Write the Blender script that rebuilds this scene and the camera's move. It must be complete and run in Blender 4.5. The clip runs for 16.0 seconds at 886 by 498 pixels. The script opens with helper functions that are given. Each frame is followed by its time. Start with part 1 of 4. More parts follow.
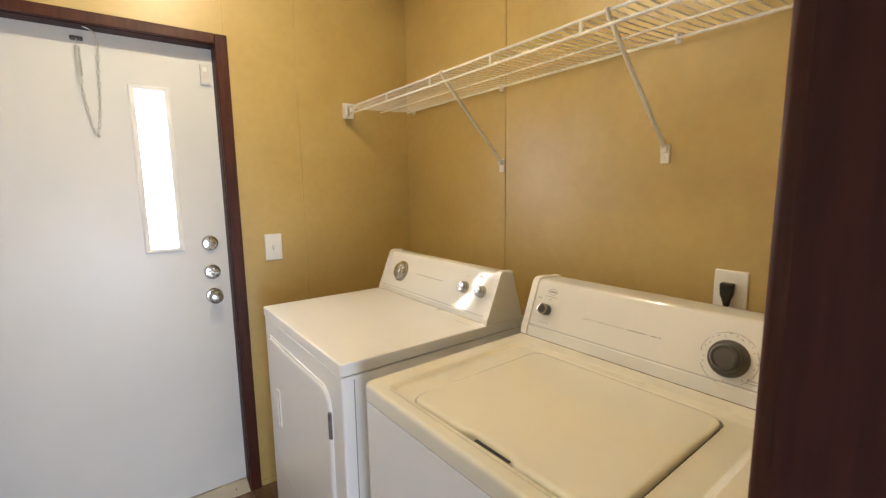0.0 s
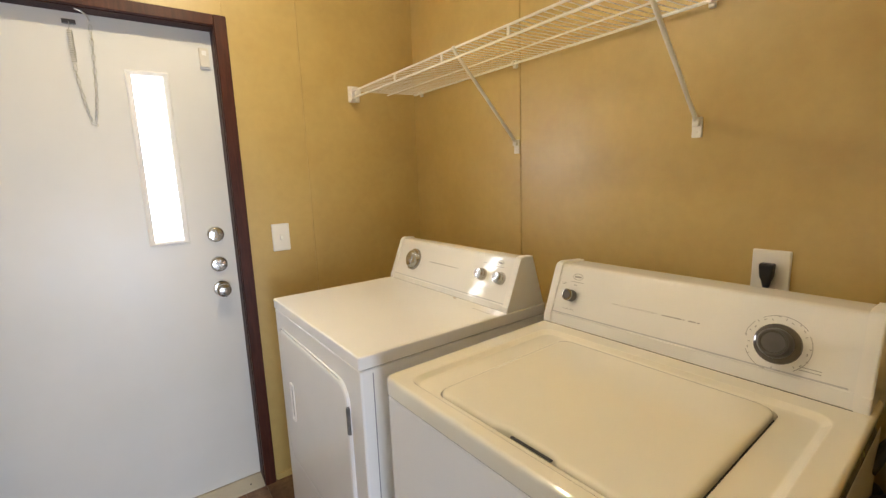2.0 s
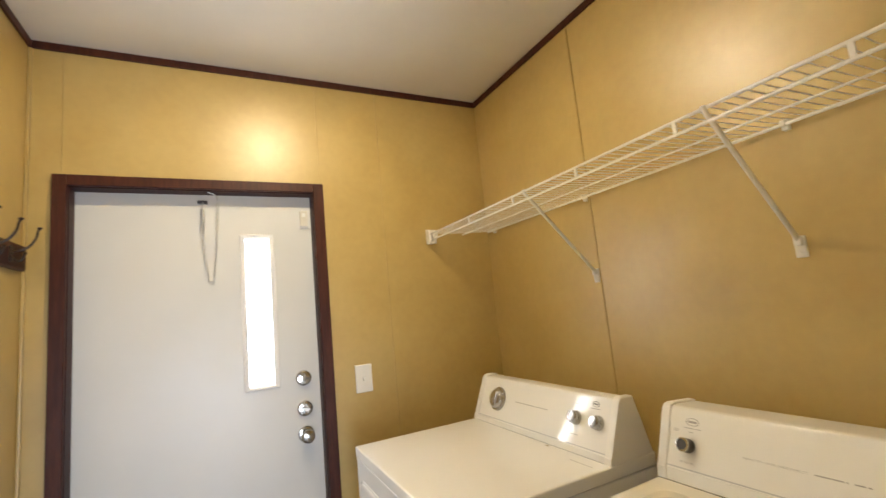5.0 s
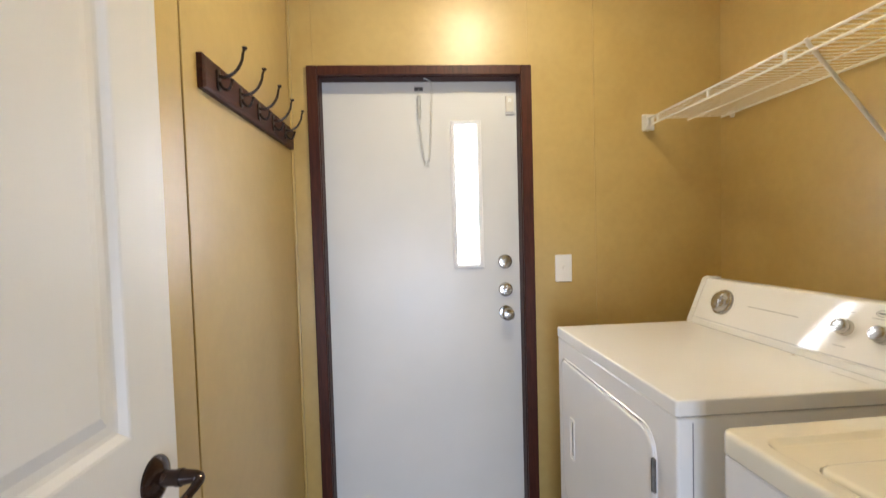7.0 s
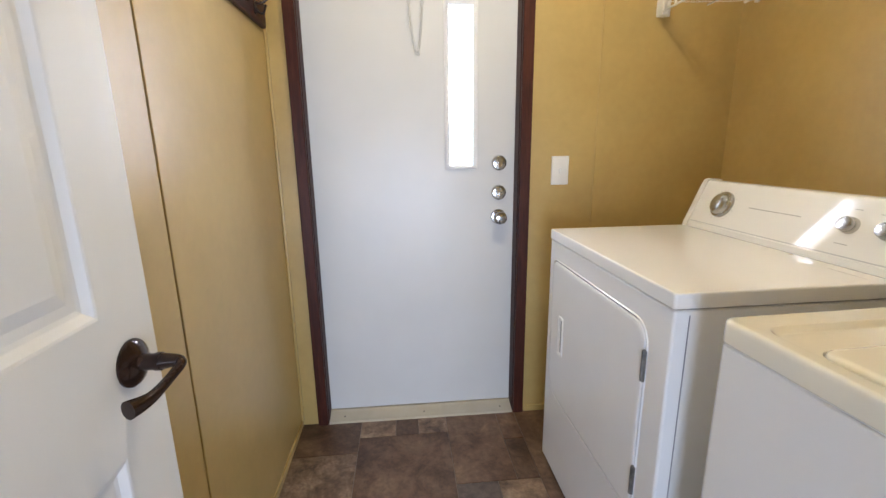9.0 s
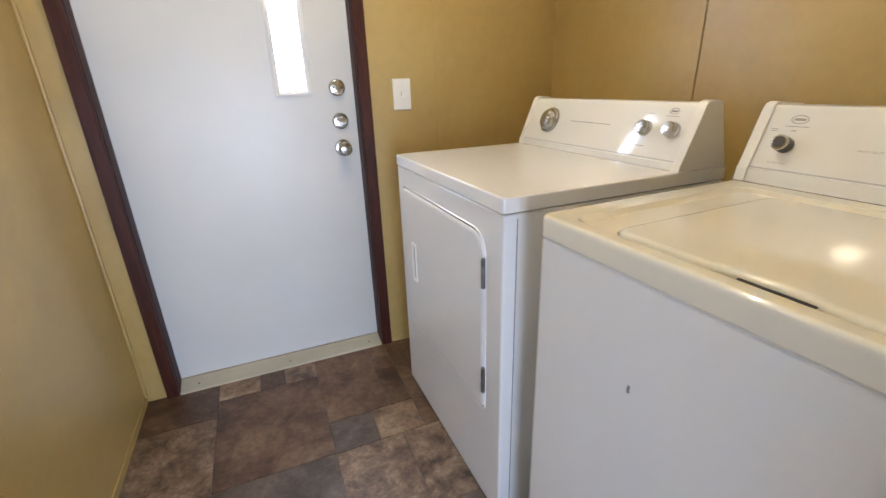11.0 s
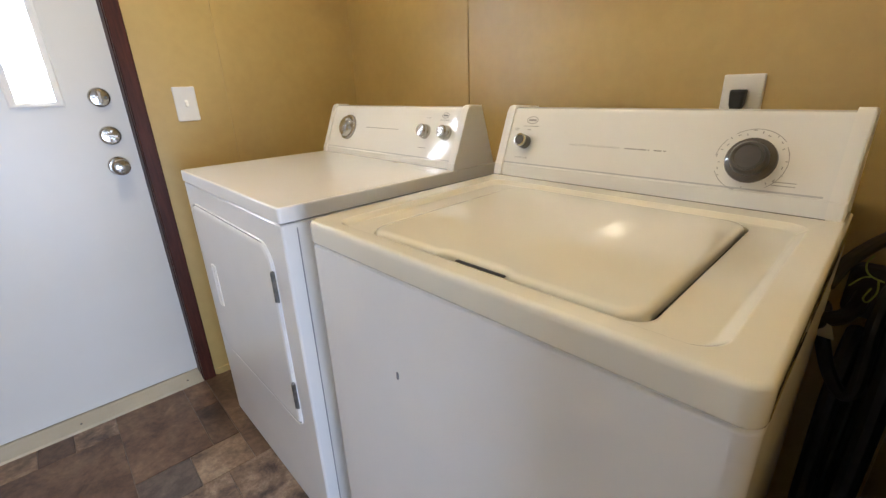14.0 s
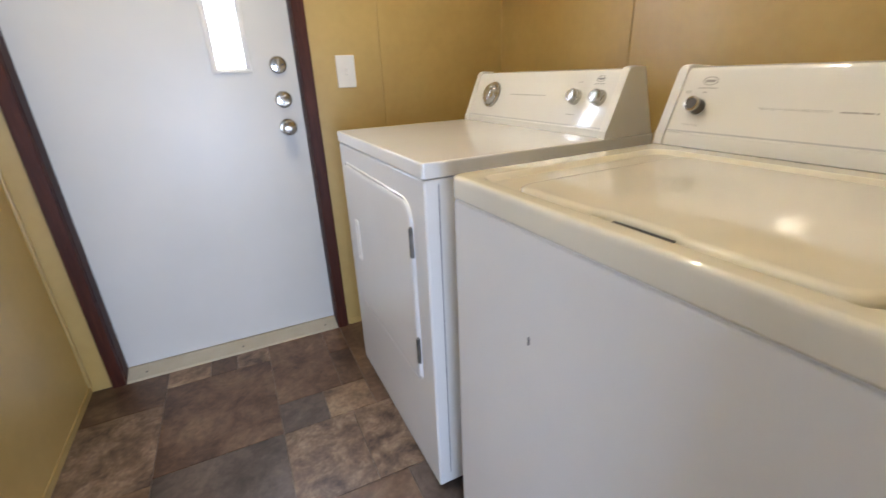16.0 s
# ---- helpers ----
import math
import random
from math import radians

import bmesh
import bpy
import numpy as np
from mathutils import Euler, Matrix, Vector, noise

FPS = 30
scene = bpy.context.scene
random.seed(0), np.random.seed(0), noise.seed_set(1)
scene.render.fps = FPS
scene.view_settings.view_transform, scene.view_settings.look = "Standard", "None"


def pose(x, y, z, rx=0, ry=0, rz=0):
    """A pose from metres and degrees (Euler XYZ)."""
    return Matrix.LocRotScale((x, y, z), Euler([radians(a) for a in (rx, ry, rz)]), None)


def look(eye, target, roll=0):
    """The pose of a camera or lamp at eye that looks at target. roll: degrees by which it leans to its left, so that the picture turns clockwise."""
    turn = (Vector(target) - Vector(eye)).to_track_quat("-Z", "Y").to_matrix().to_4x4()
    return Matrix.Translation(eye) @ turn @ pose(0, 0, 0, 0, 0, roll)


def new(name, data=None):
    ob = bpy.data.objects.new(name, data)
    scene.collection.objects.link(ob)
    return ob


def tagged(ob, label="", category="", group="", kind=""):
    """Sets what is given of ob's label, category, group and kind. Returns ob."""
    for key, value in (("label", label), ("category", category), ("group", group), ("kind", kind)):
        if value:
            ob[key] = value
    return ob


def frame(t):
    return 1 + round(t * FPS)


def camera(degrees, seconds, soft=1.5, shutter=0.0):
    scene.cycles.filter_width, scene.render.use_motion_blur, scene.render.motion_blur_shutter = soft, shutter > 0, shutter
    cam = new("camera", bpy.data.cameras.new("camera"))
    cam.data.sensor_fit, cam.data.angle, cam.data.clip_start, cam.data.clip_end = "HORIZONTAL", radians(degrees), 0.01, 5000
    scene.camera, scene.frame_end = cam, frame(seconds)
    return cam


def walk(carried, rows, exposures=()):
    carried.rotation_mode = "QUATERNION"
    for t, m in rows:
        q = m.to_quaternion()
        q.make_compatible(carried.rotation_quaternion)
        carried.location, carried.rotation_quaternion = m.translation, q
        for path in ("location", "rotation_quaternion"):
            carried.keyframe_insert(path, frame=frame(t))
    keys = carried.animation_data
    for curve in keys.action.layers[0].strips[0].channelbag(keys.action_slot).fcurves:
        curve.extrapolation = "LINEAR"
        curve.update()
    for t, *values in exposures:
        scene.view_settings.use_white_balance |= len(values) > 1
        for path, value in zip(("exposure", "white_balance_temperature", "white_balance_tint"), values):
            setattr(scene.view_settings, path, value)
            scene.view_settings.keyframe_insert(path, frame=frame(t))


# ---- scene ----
cam = camera(91.1, 16.0, soft=1.4, shutter=0.3)
PATH = [
    (0, (0.059, 0.085, 1.409), (1.224, 1.687, 1.13), -0.8),
    (0.5, (0.058, 0.116, 1.392), (1.21, 1.723, 1.094), -1.3),
    (1, (0.078, 0.155, 1.389), (1.108, 1.834, 1.041), -1.1),
    (1.5, (0.098, 0.171, 1.389), (1.131, 1.845, 1.03), -1.5),
    (2, (0.06, 0.163, 1.391), (1.208, 1.767, 1.062), -2.1),
    (2.5, (0.053, 0.169, 1.408), (1.22, 1.764, 1.1), -2.8),
    (3, (0.081, 0.168, 1.418), (1.204, 1.813, 1.239), -2.7),
    (3.2, (0.088, 0.16, 1.417), (1.25, 1.78, 1.269), -4.1),
    (5.3, (0.039, 0.179, 1.438), (0.76, 2.017, 1.756), -4.6),
    (5.5, (0.006, 0.183, 1.439), (0.568, 2.074, 1.77), -4.3),
    (6, (-0.028, 0.205, 1.41), (0.26, 2.164, 1.694), -3.4),
    (6.5, (-0.047, 0.218, 1.371), (0.112, 2.205, 1.529), -2.3),
    (7, (-0.063, 0.25, 1.321), (0.064, 2.244, 1.248), -1.6),
    (7.5, (-0.068, 0.288, 1.29), (0.054, 2.263, 0.999), -1.5),
    (8, (-0.081, 0.303, 1.28), (-0.006, 2.272, 0.937), -0.7),
    (8.2, (-0.082, 0.305, 1.277), (-0.006, 2.272, 0.924), -0.6),
    (10.3, (-0.026, 0.345, 1.204), (0.49, 2.159, 0.537), -1.8),
    (10.5, (-0.012, 0.346, 1.197), (0.557, 2.137, 0.514), -1.9),
    (11, (0.014, 0.341, 1.187), (0.722, 2.07, 0.474), -1.9),
    (11.5, (0.047, 0.326, 1.188), (0.898, 1.995, 0.488), -2.0),
    (12, (0.075, 0.306, 1.183), (1.028, 1.912, 0.467), -2.5),
    (12.5, (0.103, 0.28, 1.18), (1.186, 1.792, 0.445), -1.9),
    (13, (0.129, 0.251, 1.179), (1.325, 1.68, 0.455), -1.9),
    (13.5, (0.138, 0.242, 1.181), (1.376, 1.643, 0.471), -2.0),
    (14, (0.143, 0.24, 1.181), (1.394, 1.633, 0.477), -2.1),
    (14.5, (0.141, 0.239, 1.181), (1.397, 1.632, 0.488), -1.8),
    (15, (0.144, 0.249, 1.173), (1.366, 1.672, 0.48), -2.0),
    (15.5, (0.144, 0.262, 1.155), (1.204, 1.818, 0.481), -1.4),
    (16, (0.123, 0.273, 1.131), (0.903, 1.954, 0.378), -2.4),
]
walk(cam, [(t, look(eye, target, roll)) for t, eye, target, roll in PATH],
     exposures=[(0, -0.14, 6700, 13), (5.5, -0.18, 6900, 12), (8, -0.10, 6050, 14), (16, -0.06, 5980, 14)])

# ---- world, lights ----
world = bpy.data.worlds.new("world")
scene.world = world
world.use_nodes = True
wn = world.node_tree.nodes
sky = wn.new("ShaderNodeTexSky")
sky.sky_type, sky.sun_disc, sky.sun_elevation, sky.sun_rotation = "NISHITA", False, radians(48), radians(20)
wn["Background"].inputs["Strength"].default_value = 0.12
world.node_tree.links.new(sky.outputs["Color"], wn["Background"].inputs["Color"])

LAMP_GLOW = 1180.0        # ceiling lamp's bulb
SHADE_GLOW = 42.0         # its glass shade
HALL_WINDOW = 64.0        # daylight in the hall's window opening, watts
DOOR_LIGHT = 5.5          # daylight in the outside door's narrow window, watts
OUTDOORS = 14.0           # bright overcast yard seen through the door light


def area_lamp(name, eye, target, sx, sy, watts, colour):
    data = bpy.data.lights.new(name, "AREA")
    data.shape, data.size, data.size_y, data.energy, data.color = "RECTANGLE", sx, sy, watts, colour
    ob = new(name, data)
    ob.matrix_world = look(eye, target)
    return ob


area_lamp("window_daylight", (-0.05, -1.27, 0.70), (-0.02, 0.0, 0.62), 1.0, 0.96, HALL_WINDOW, (0.66, 0.79, 1.0))
area_lamp("door_window_daylight", (0.1805, 2.262, 1.4915), (0.1805, 0.0, 1.40), 0.096, 0.630, DOOR_LIGHT, (0.80, 0.89, 1.0))


# ---- materials ----
def material(name, base, rough=0.5, metal=0.0, second=None, scale=8.0, detail=4.0, spread=(0.35, 0.65), fine=None, fine_scale=120.0,
             bump=0.0, bump_scale=200.0, stretch=(1, 1, 1), coat=0.0, coat_rough=0.08, spec=0.5, rough_var=0.0, vary=0.0, emit=None, emit_strength=0.0):
    m = bpy.data.materials.new(name)
    m.use_nodes = True
    nt = m.node_tree
    nodes, links = nt.nodes, nt.links
    b = nodes["Principled BSDF"]
    b.inputs["Base Color"].default_value = (*base, 1)
    b.inputs["Roughness"].default_value = rough
    b.inputs["Metallic"].default_value = metal
    b.inputs["Coat Weight"].default_value = coat
    b.inputs["Coat Roughness"].default_value = coat_rough
    b.inputs["Specular IOR Level"].default_value = spec
    tc = nodes.new("ShaderNodeTexCoord")
    mp = nodes.new("ShaderNodeMapping")
    mp.inputs["Scale"].default_value = stretch
    links.new(tc.outputs["Object"], mp.inputs["Vector"])
    out = None

    def tex(sc, det, rgh=0.55):
        n = nodes.new("ShaderNodeTexNoise")
        n.inputs["Scale"].default_value, n.inputs["Detail"].default_value, n.inputs["Roughness"].default_value = sc, det, rgh
        links.new(mp.outputs["Vector"], n.inputs["Vector"])
        return n

    def ramp(src, lo, hi, c0, c1):
        r = nodes.new("ShaderNodeValToRGB")
        r.color_ramp.elements[0].position, r.color_ramp.elements[1].position = lo, hi
        r.color_ramp.elements[0].color, r.color_ramp.elements[1].color = (*c0, 1), (*c1, 1)
        links.new(src, r.inputs["Fac"])
        return r.outputs["Color"]

    if second:
        out = ramp(tex(scale, detail).outputs["Fac"], spread[0], spread[1], base, second)
    if fine:
        f = ramp(tex(fine_scale, 3).outputs["Fac"], 0.35, 0.65, (1, 1, 1), fine)
        mx = nodes.new("ShaderNodeMix")
        mx.data_type, mx.blend_type = "RGBA", "MULTIPLY"
        mx.inputs[0].default_value = 1.0
        if out:
            links.new(out, mx.inputs[6])
        else:
            mx.inputs[6].default_value = (*base, 1)
        links.new(f, mx.inputs[7])
        out = mx.outputs[2]
    if vary and out:
        info = nodes.new("ShaderNodeObjectInfo")
        hs = nodes.new("ShaderNodeHueSaturation")
        mr = nodes.new("ShaderNodeMapRange")
        mr.inputs["To Min"].default_value, mr.inputs["To Max"].default_value = 1 - vary, 1 + vary
        links.new(info.outputs["Random"], mr.inputs["Value"])
        links.new(mr.outputs["Result"], hs.inputs["Value"])
        links.new(out, hs.inputs["Color"])
        out = hs.outputs["Color"]
    if out:
        links.new(out, b.inputs["Base Color"])
    if rough_var:
        mr = nodes.new("ShaderNodeMapRange")
        mr.inputs["To Min"].default_value, mr.inputs["To Max"].default_value = rough - rough_var, rough + rough_var
        links.new(tex(scale * 2.3, 4).outputs["Fac"], mr.inputs["Value"])
        links.new(mr.outputs["Result"], b.inputs["Roughness"])
    if bump:
        bp = nodes.new("ShaderNodeBump")
        bp.inputs["Strength"].default_value, bp.inputs["Distance"].default_value = bump, 0.002
        links.new(tex(bump_scale, 3).outputs["Fac"], bp.inputs["Height"])
        links.new(bp.outputs["Normal"], b.inputs["Normal"])
    if emit:
        b.inputs["Emission Color"].default_value = (*emit, 1)
        b.inputs["Emission Strength"].default_value = emit_strength
    return m


M_WALL = material("tan_vinyl_wallboard", (0.475, 0.332, 0.106), 0.40, second=(0.520, 0.374, 0.130), scale=4, fine=(0.955, 0.95, 0.94), fine_scale=30,
                  bump=0.05, bump_scale=420, rough_var=0.06, coat=0.8, coat_rough=0.38, spec=0.5)
M_SEAM = material("wall_seam_dark", (0.10, 0.065, 0.03), 0.7, second=(0.15, 0.10, 0.05), scale=30)
M_CEIL = material("ceiling_white", (0.80, 0.785, 0.74), 0.8, second=(0.83, 0.815, 0.77), scale=4, bump=0.2, bump_scale=260)
M_TRIM = material("mahogany_trim", (0.046, 0.011, 0.006), 0.45, second=(0.078, 0.020, 0.010), scale=14, stretch=(6, 6, 0.5), fine=(0.8, 0.8, 0.8),
                  fine_scale=60, bump=0.08, bump_scale=120, spec=0.3)
M_JAMB = material("mahogany_jamb", (0.028, 0.007, 0.005), 0.5, spec=0.2, second=(0.050, 0.013, 0.008), scale=14, stretch=(6, 6, 0.5), bump=0.08, bump_scale=120)
M_RACK = material("rack_wood", (0.034, 0.010, 0.006), 0.48, spec=0.25, second=(0.064, 0.018, 0.009), scale=10, stretch=(8, 0.6, 8), bump=0.12, bump_scale=90)
M_DOOR = material("door_white_steel", (0.645, 0.640, 0.61), 0.36, second=(0.675, 0.668, 0.64), scale=3, bump=0.05, bump_scale=300, rough_var=0.05)
M_IDOOR = material("interior_door_white", (0.73, 0.715, 0.67), 0.42, second=(0.74, 0.725, 0.68), scale=4, bump=0.10, bump_scale=130, stretch=(6, 6, 0.35))
M_FRAMEW = material("window_frame_white", (0.78, 0.77, 0.74), 0.45, second=(0.80, 0.79, 0.76), scale=12)
M_ENAMEL = material("white_enamel", (0.83, 0.82, 0.785), 0.09, second=(0.85, 0.84, 0.81), scale=3, coat=0.35, coat_rough=0.04, rough_var=0.02)
M_CABINET = material("white_cabinet_enamel", (0.82, 0.81, 0.79), 0.22, second=(0.84, 0.83, 0.81), scale=4, rough_var=0.03)
# off-white enamel with the ceiling lamp's yellow light mixed into its colour
M_LAMP_TINTED = material("lamp_tinted_enamel", (0.83, 0.785, 0.655), 0.06, second=(0.845, 0.80, 0.675), scale=3, coat=0.9, coat_rough=0.03, rough_var=0.02)
M_CONSOLE = material("console_plastic", (0.83, 0.82, 0.79), 0.05, second=(0.85, 0.84, 0.81), scale=5, coat=0.3)
M_CONEND = material("console_end_plastic", (0.82, 0.805, 0.765), 0.35, second=(0.82, 0.80, 0.76), scale=6)
M_GREY = material("grey_band", (0.50, 0.50, 0.51), 0.4, second=(0.54, 0.54, 0.55), scale=20)
# dark grey for print and marks; also paints shadow in the dryer's recesses
M_INK_SHADOW = material("grey_print_and_shadow", (0.22, 0.22, 0.23), 0.6, second=(0.26, 0.26, 0.27), scale=50)
M_INKPALE = material("pale_grey_print", (0.37, 0.36, 0.35), 0.6, second=(0.43, 0.42, 0.41), scale=50)
M_DKNOB = material("dark_grey_knob", (0.070, 0.064, 0.058), 0.34, second=(0.09, 0.083, 0.076), scale=30)
M_SKIRT = material("smoky_dial_skirt", (0.075, 0.068, 0.060), 0.10, second=(0.10, 0.09, 0.08), scale=25, coat=0.3)
M_SILVER = material("silver_plastic", (0.40, 0.39, 0.37), 0.22, 0.95, second=(0.50, 0.49, 0.47), scale=40, rough_var=0.05)
M_CHROME = material("satin_nickel", (0.46, 0.44, 0.40), 0.2, 1.0, second=(0.54, 0.52, 0.48), scale=40, rough_var=0.06)
M_STEEL = material("zinc_steel", (0.50, 0.50, 0.48), 0.32, 1.0, second=(0.62, 0.61, 0.58), scale=60)
M_HINGE = material("worn_hinge_steel", (0.13, 0.13, 0.12), 0.38, 0.9, second=(0.28, 0.27, 0.25), scale=60)
M_CHAIN = material("dull_chain_steel", (0.46, 0.47, 0.41), 0.34, 0.6, second=(0.60, 0.60, 0.54), scale=60)
M_WIRE = material("white_vinyl_wire", (0.77, 0.76, 0.72), 0.35, second=(0.81, 0.80, 0.76), scale=20)
M_PLATE = material("white_plastic_plate", (0.80, 0.79, 0.75), 0.30, second=(0.83, 0.82, 0.78), scale=20)
M_BLACK = material("black_rubber", (0.012, 0.012, 0.013), 0.5, second=(0.02, 0.02, 0.021), scale=30)
# near-black that paints shadow into the washer's narrow gaps
M_GAP_SHADOW = material("gap_shadow_dark", (0.03, 0.03, 0.032), 0.7, second=(0.05, 0.05, 0.05), scale=30)
M_BRONZE = material("oil_rubbed_bronze", (0.018, 0.009, 0.007), 0.16, 0.4, second=(0.040, 0.019, 0.011), scale=35, rough_var=0.06)
M_HOOK = material("bronze_hook", (0.022, 0.014, 0.010), 0.38, 0.45, second=(0.04, 0.026, 0.018), scale=50)
M_SILL = material("painted_threshold", (0.44, 0.40, 0.31), 0.24, second=(0.50, 0.46, 0.37), scale=5, fine=(0.96, 0.95, 0.93), fine_scale=40, rough_var=0.08)
M_GROUT = material("vinyl_joint", (0.17, 0.135, 0.105), 0.6, second=(0.22, 0.18, 0.14), scale=40)
M_YELLOW = material("green_yellow_wire", (0.42, 0.45, 0.10), 0.45, second=(0.30, 0.40, 0.10), scale=60)
M_SENSOR = material("sensor_plastic", (0.66, 0.62, 0.53), 0.4, second=(0.70, 0.66, 0.57), scale=30)
M_LAMPGLASS = material("lamp_glass", (0.9, 0.85, 0.75), 0.4, emit=(1.0, 0.868, 0.595), emit_strength=LAMP_GLOW)
M_SHADE = material("lamp_shade_glass", (0.9, 0.86, 0.76), 0.35, emit=(1.0, 0.86, 0.58), emit_strength=SHADE_GLOW)
M_YARD = material("bright_yard", (0.9, 0.9, 0.9), 0.9, emit=(1.0, 1.0, 1.0), emit_strength=OUTDOORS)
M_HALL = material("hall_paint", (0.60, 0.58, 0.54), 0.7, second=(0.64, 0.62, 0.58), scale=4)


def slate(name, dark, mid, light, sc=5.0):
    """Stone-look sheet vinyl: clouded tones, veins, fine flecks and a soft sheen."""
    m = bpy.data.materials.new(name)
    m.use_nodes = True
    nodes, links = m.node_tree.nodes, m.node_tree.links
    b = nodes["Principled BSDF"]
    tc = nodes.new("ShaderNodeTexCoord")
    info = nodes.new("ShaderNodeObjectInfo")

    def tex(scale, detail, rough, warp):
        n = nodes.new("ShaderNodeTexNoise")
        n.noise_dimensions = "4D"
        for k, v in (("Scale", scale), ("Detail", detail), ("Roughness", rough), ("Distortion", warp)):
            n.inputs[k].default_value = v
        links.new(tc.outputs["Object"], n.inputs["Vector"])
        w = nodes.new("ShaderNodeMath")
        w.operation = "MULTIPLY"
        w.inputs[1].default_value = 37.0
        links.new(info.outputs["Random"], w.inputs[0])
        links.new(w.outputs[0], n.inputs["W"])
        return n.outputs["Fac"]

    big, fleck, grain = tex(sc * 1.3, 9, 0.66, 0.5), tex(sc * 8, 6, 0.7, 0.2), tex(140, 3, 0.6, 0.0)
    ramp = nodes.new("ShaderNodeValToRGB")
    e = ramp.color_ramp.elements
    e[0].position, e[0].color, e[1].position, e[1].color = 0.34, (*dark, 1), 0.70, (*light, 1)
    k = e.new(0.50)
    k.color = (*mid, 1)
    links.new(big, ramp.inputs["Fac"])
    over = nodes.new("ShaderNodeMix")
    over.data_type, over.blend_type = "RGBA", "OVERLAY"
    over.inputs[0].default_value = 0.5
    links.new(ramp.outputs["Color"], over.inputs[6])
    tone = nodes.new("ShaderNodeValToRGB")
    tone.color_ramp.elements[0].position, tone.color_ramp.elements[1].position = 0.36, 0.66
    tone.color_ramp.elements[0].color, tone.color_ramp.elements[1].color = (0.20, 0.17, 0.15, 1), (0.78, 0.76, 0.72, 1)
    links.new(fleck, tone.inputs["Fac"])
    links.new(tone.outputs["Color"], over.inputs[7])
    hs = nodes.new("ShaderNodeHueSaturation")
    mr = nodes.new("ShaderNodeMapRange")
    mr.inputs["To Min"].default_value, mr.inputs["To Max"].default_value = 0.9, 1.12
    links.new(info.outputs["Random"], mr.inputs["Value"])
    links.new(mr.outputs["Result"], hs.inputs["Value"])
    links.new(over.outputs[2], hs.inputs["Color"])
    links.new(hs.outputs["Color"], b.inputs["Base Color"])
    rr = nodes.new("ShaderNodeMapRange")
    rr.inputs["To Min"].default_value, rr.inputs["To Max"].default_value = 0.28, 0.50
    links.new(fleck, rr.inputs["Value"])
    links.new(rr.outputs["Result"], b.inputs["Roughness"])
    bp = nodes.new("ShaderNodeBump")
    bp.inputs["Strength"].default_value, bp.inputs["Distance"].default_value = 0.22, 0.002
    mx = nodes.new("ShaderNodeMath")
    mx.operation = "ADD"
    links.new(fleck, mx.inputs[0])
    links.new(grain, mx.inputs[1])
    links.new(mx.outputs[0], bp.inputs["Height"])
    links.new(bp.outputs["Normal"], b.inputs["Normal"])
    return m


M_TILE = {
    "brown": slate("slate_brown", (0.046, 0.023, 0.014), (0.143, 0.080, 0.047), (0.249, 0.164, 0.103)),
    "beige": slate("slate_beige", (0.101, 0.062, 0.038), (0.230, 0.154, 0.098), (0.368, 0.279, 0.188), 7.0),
    "grey": slate("slate_grey", (0.044, 0.032, 0.025), (0.111, 0.082, 0.067), (0.175, 0.134, 0.110), 4.0),
    "mixed": slate("slate_mixed", (0.037, 0.022, 0.016), (0.175, 0.115, 0.077), (0.368, 0.288, 0.214), 9.0),
    "tan": slate("slate_tan", (0.058, 0.032, 0.019), (0.148, 0.088, 0.053), (0.234, 0.154, 0.100)),
    "dark": slate("slate_dark", (0.031, 0.017, 0.011), (0.087, 0.050, 0.031), (0.161, 0.102, 0.065), 6.0),
}

# ---- geometry helpers ----
WM = {}


def thing(name, at, label, category, group="", turn=0.0, kind=""):
    ob = new(name)
    ob.empty_display_size = 0.05
    ob.matrix_world = pose(*at, 0, 0, turn)
    WM[ob.name] = pose(*at, 0, 0, turn)
    return tagged(ob, label, category, group, kind)


def finish(bm, name, mat, angle=35):
    bmesh.ops.recalc_face_normals(bm, faces=bm.faces)
    me = bpy.data.meshes.new(name)
    bm.to_mesh(me)
    bm.free()
    me.materials.append(mat)
    for p in me.polygons:
        p.use_smooth = True
    me.set_sharp_from_angle(angle=radians(angle))
    return me


def part(name, bm, mat, parent=None, label="", local=False, angle=35, soft_edges=True):
    """One mesh object under a thing or a part. The bmesh is in world metres, or in the parent's own with local."""
    m = WM[parent.name] if parent else Matrix()
    if parent and not local:
        bm.transform(m.inverted())
    ob = new(name, finish(bm, name, mat, angle))
    if soft_edges:
        w = ob.modifiers.new("edges", "WEIGHTED_NORMAL")
        w.keep_sharp = True
    if parent:
        ob.parent = parent
    WM[ob.name] = m
    return tagged(ob, label)


def structure(name, bm, mat, label, category):
    return tagged(part(name, bm, mat), label, category, "", "structure")


def loft(bm, rings, cap0=True, cap1=True):
    loops = [[bm.verts.new(p) for p in r] for r in rings]
    n = len(loops[0])
    for a, b in zip(loops, loops[1:]):
        for i in range(n):
            bm.faces.new((a[i], a[(i + 1) % n], b[(i + 1) % n], b[i]))
    if cap0:
        bm.faces.new(loops[0][::-1])
    if cap1:
        bm.faces.new(loops[-1])
    return bm


def rrect(a0, a1, b0, b1, r=0.0, n=5):
    if r <= 0:
        return [(a0, b0), (a1, b0), (a1, b1), (a0, b1)]
    out = []
    for ca, cb, s in ((a1 - r, b0 + r, -90), (a1 - r, b1 - r, 0), (a0 + r, b1 - r, 90), (a0 + r, b0 + r, 180)):
        for k in range(n + 1):
            t = radians(s + 90 * k / n)
            out.append((ca + r * math.cos(t), cb + r * math.sin(t)))
    return out


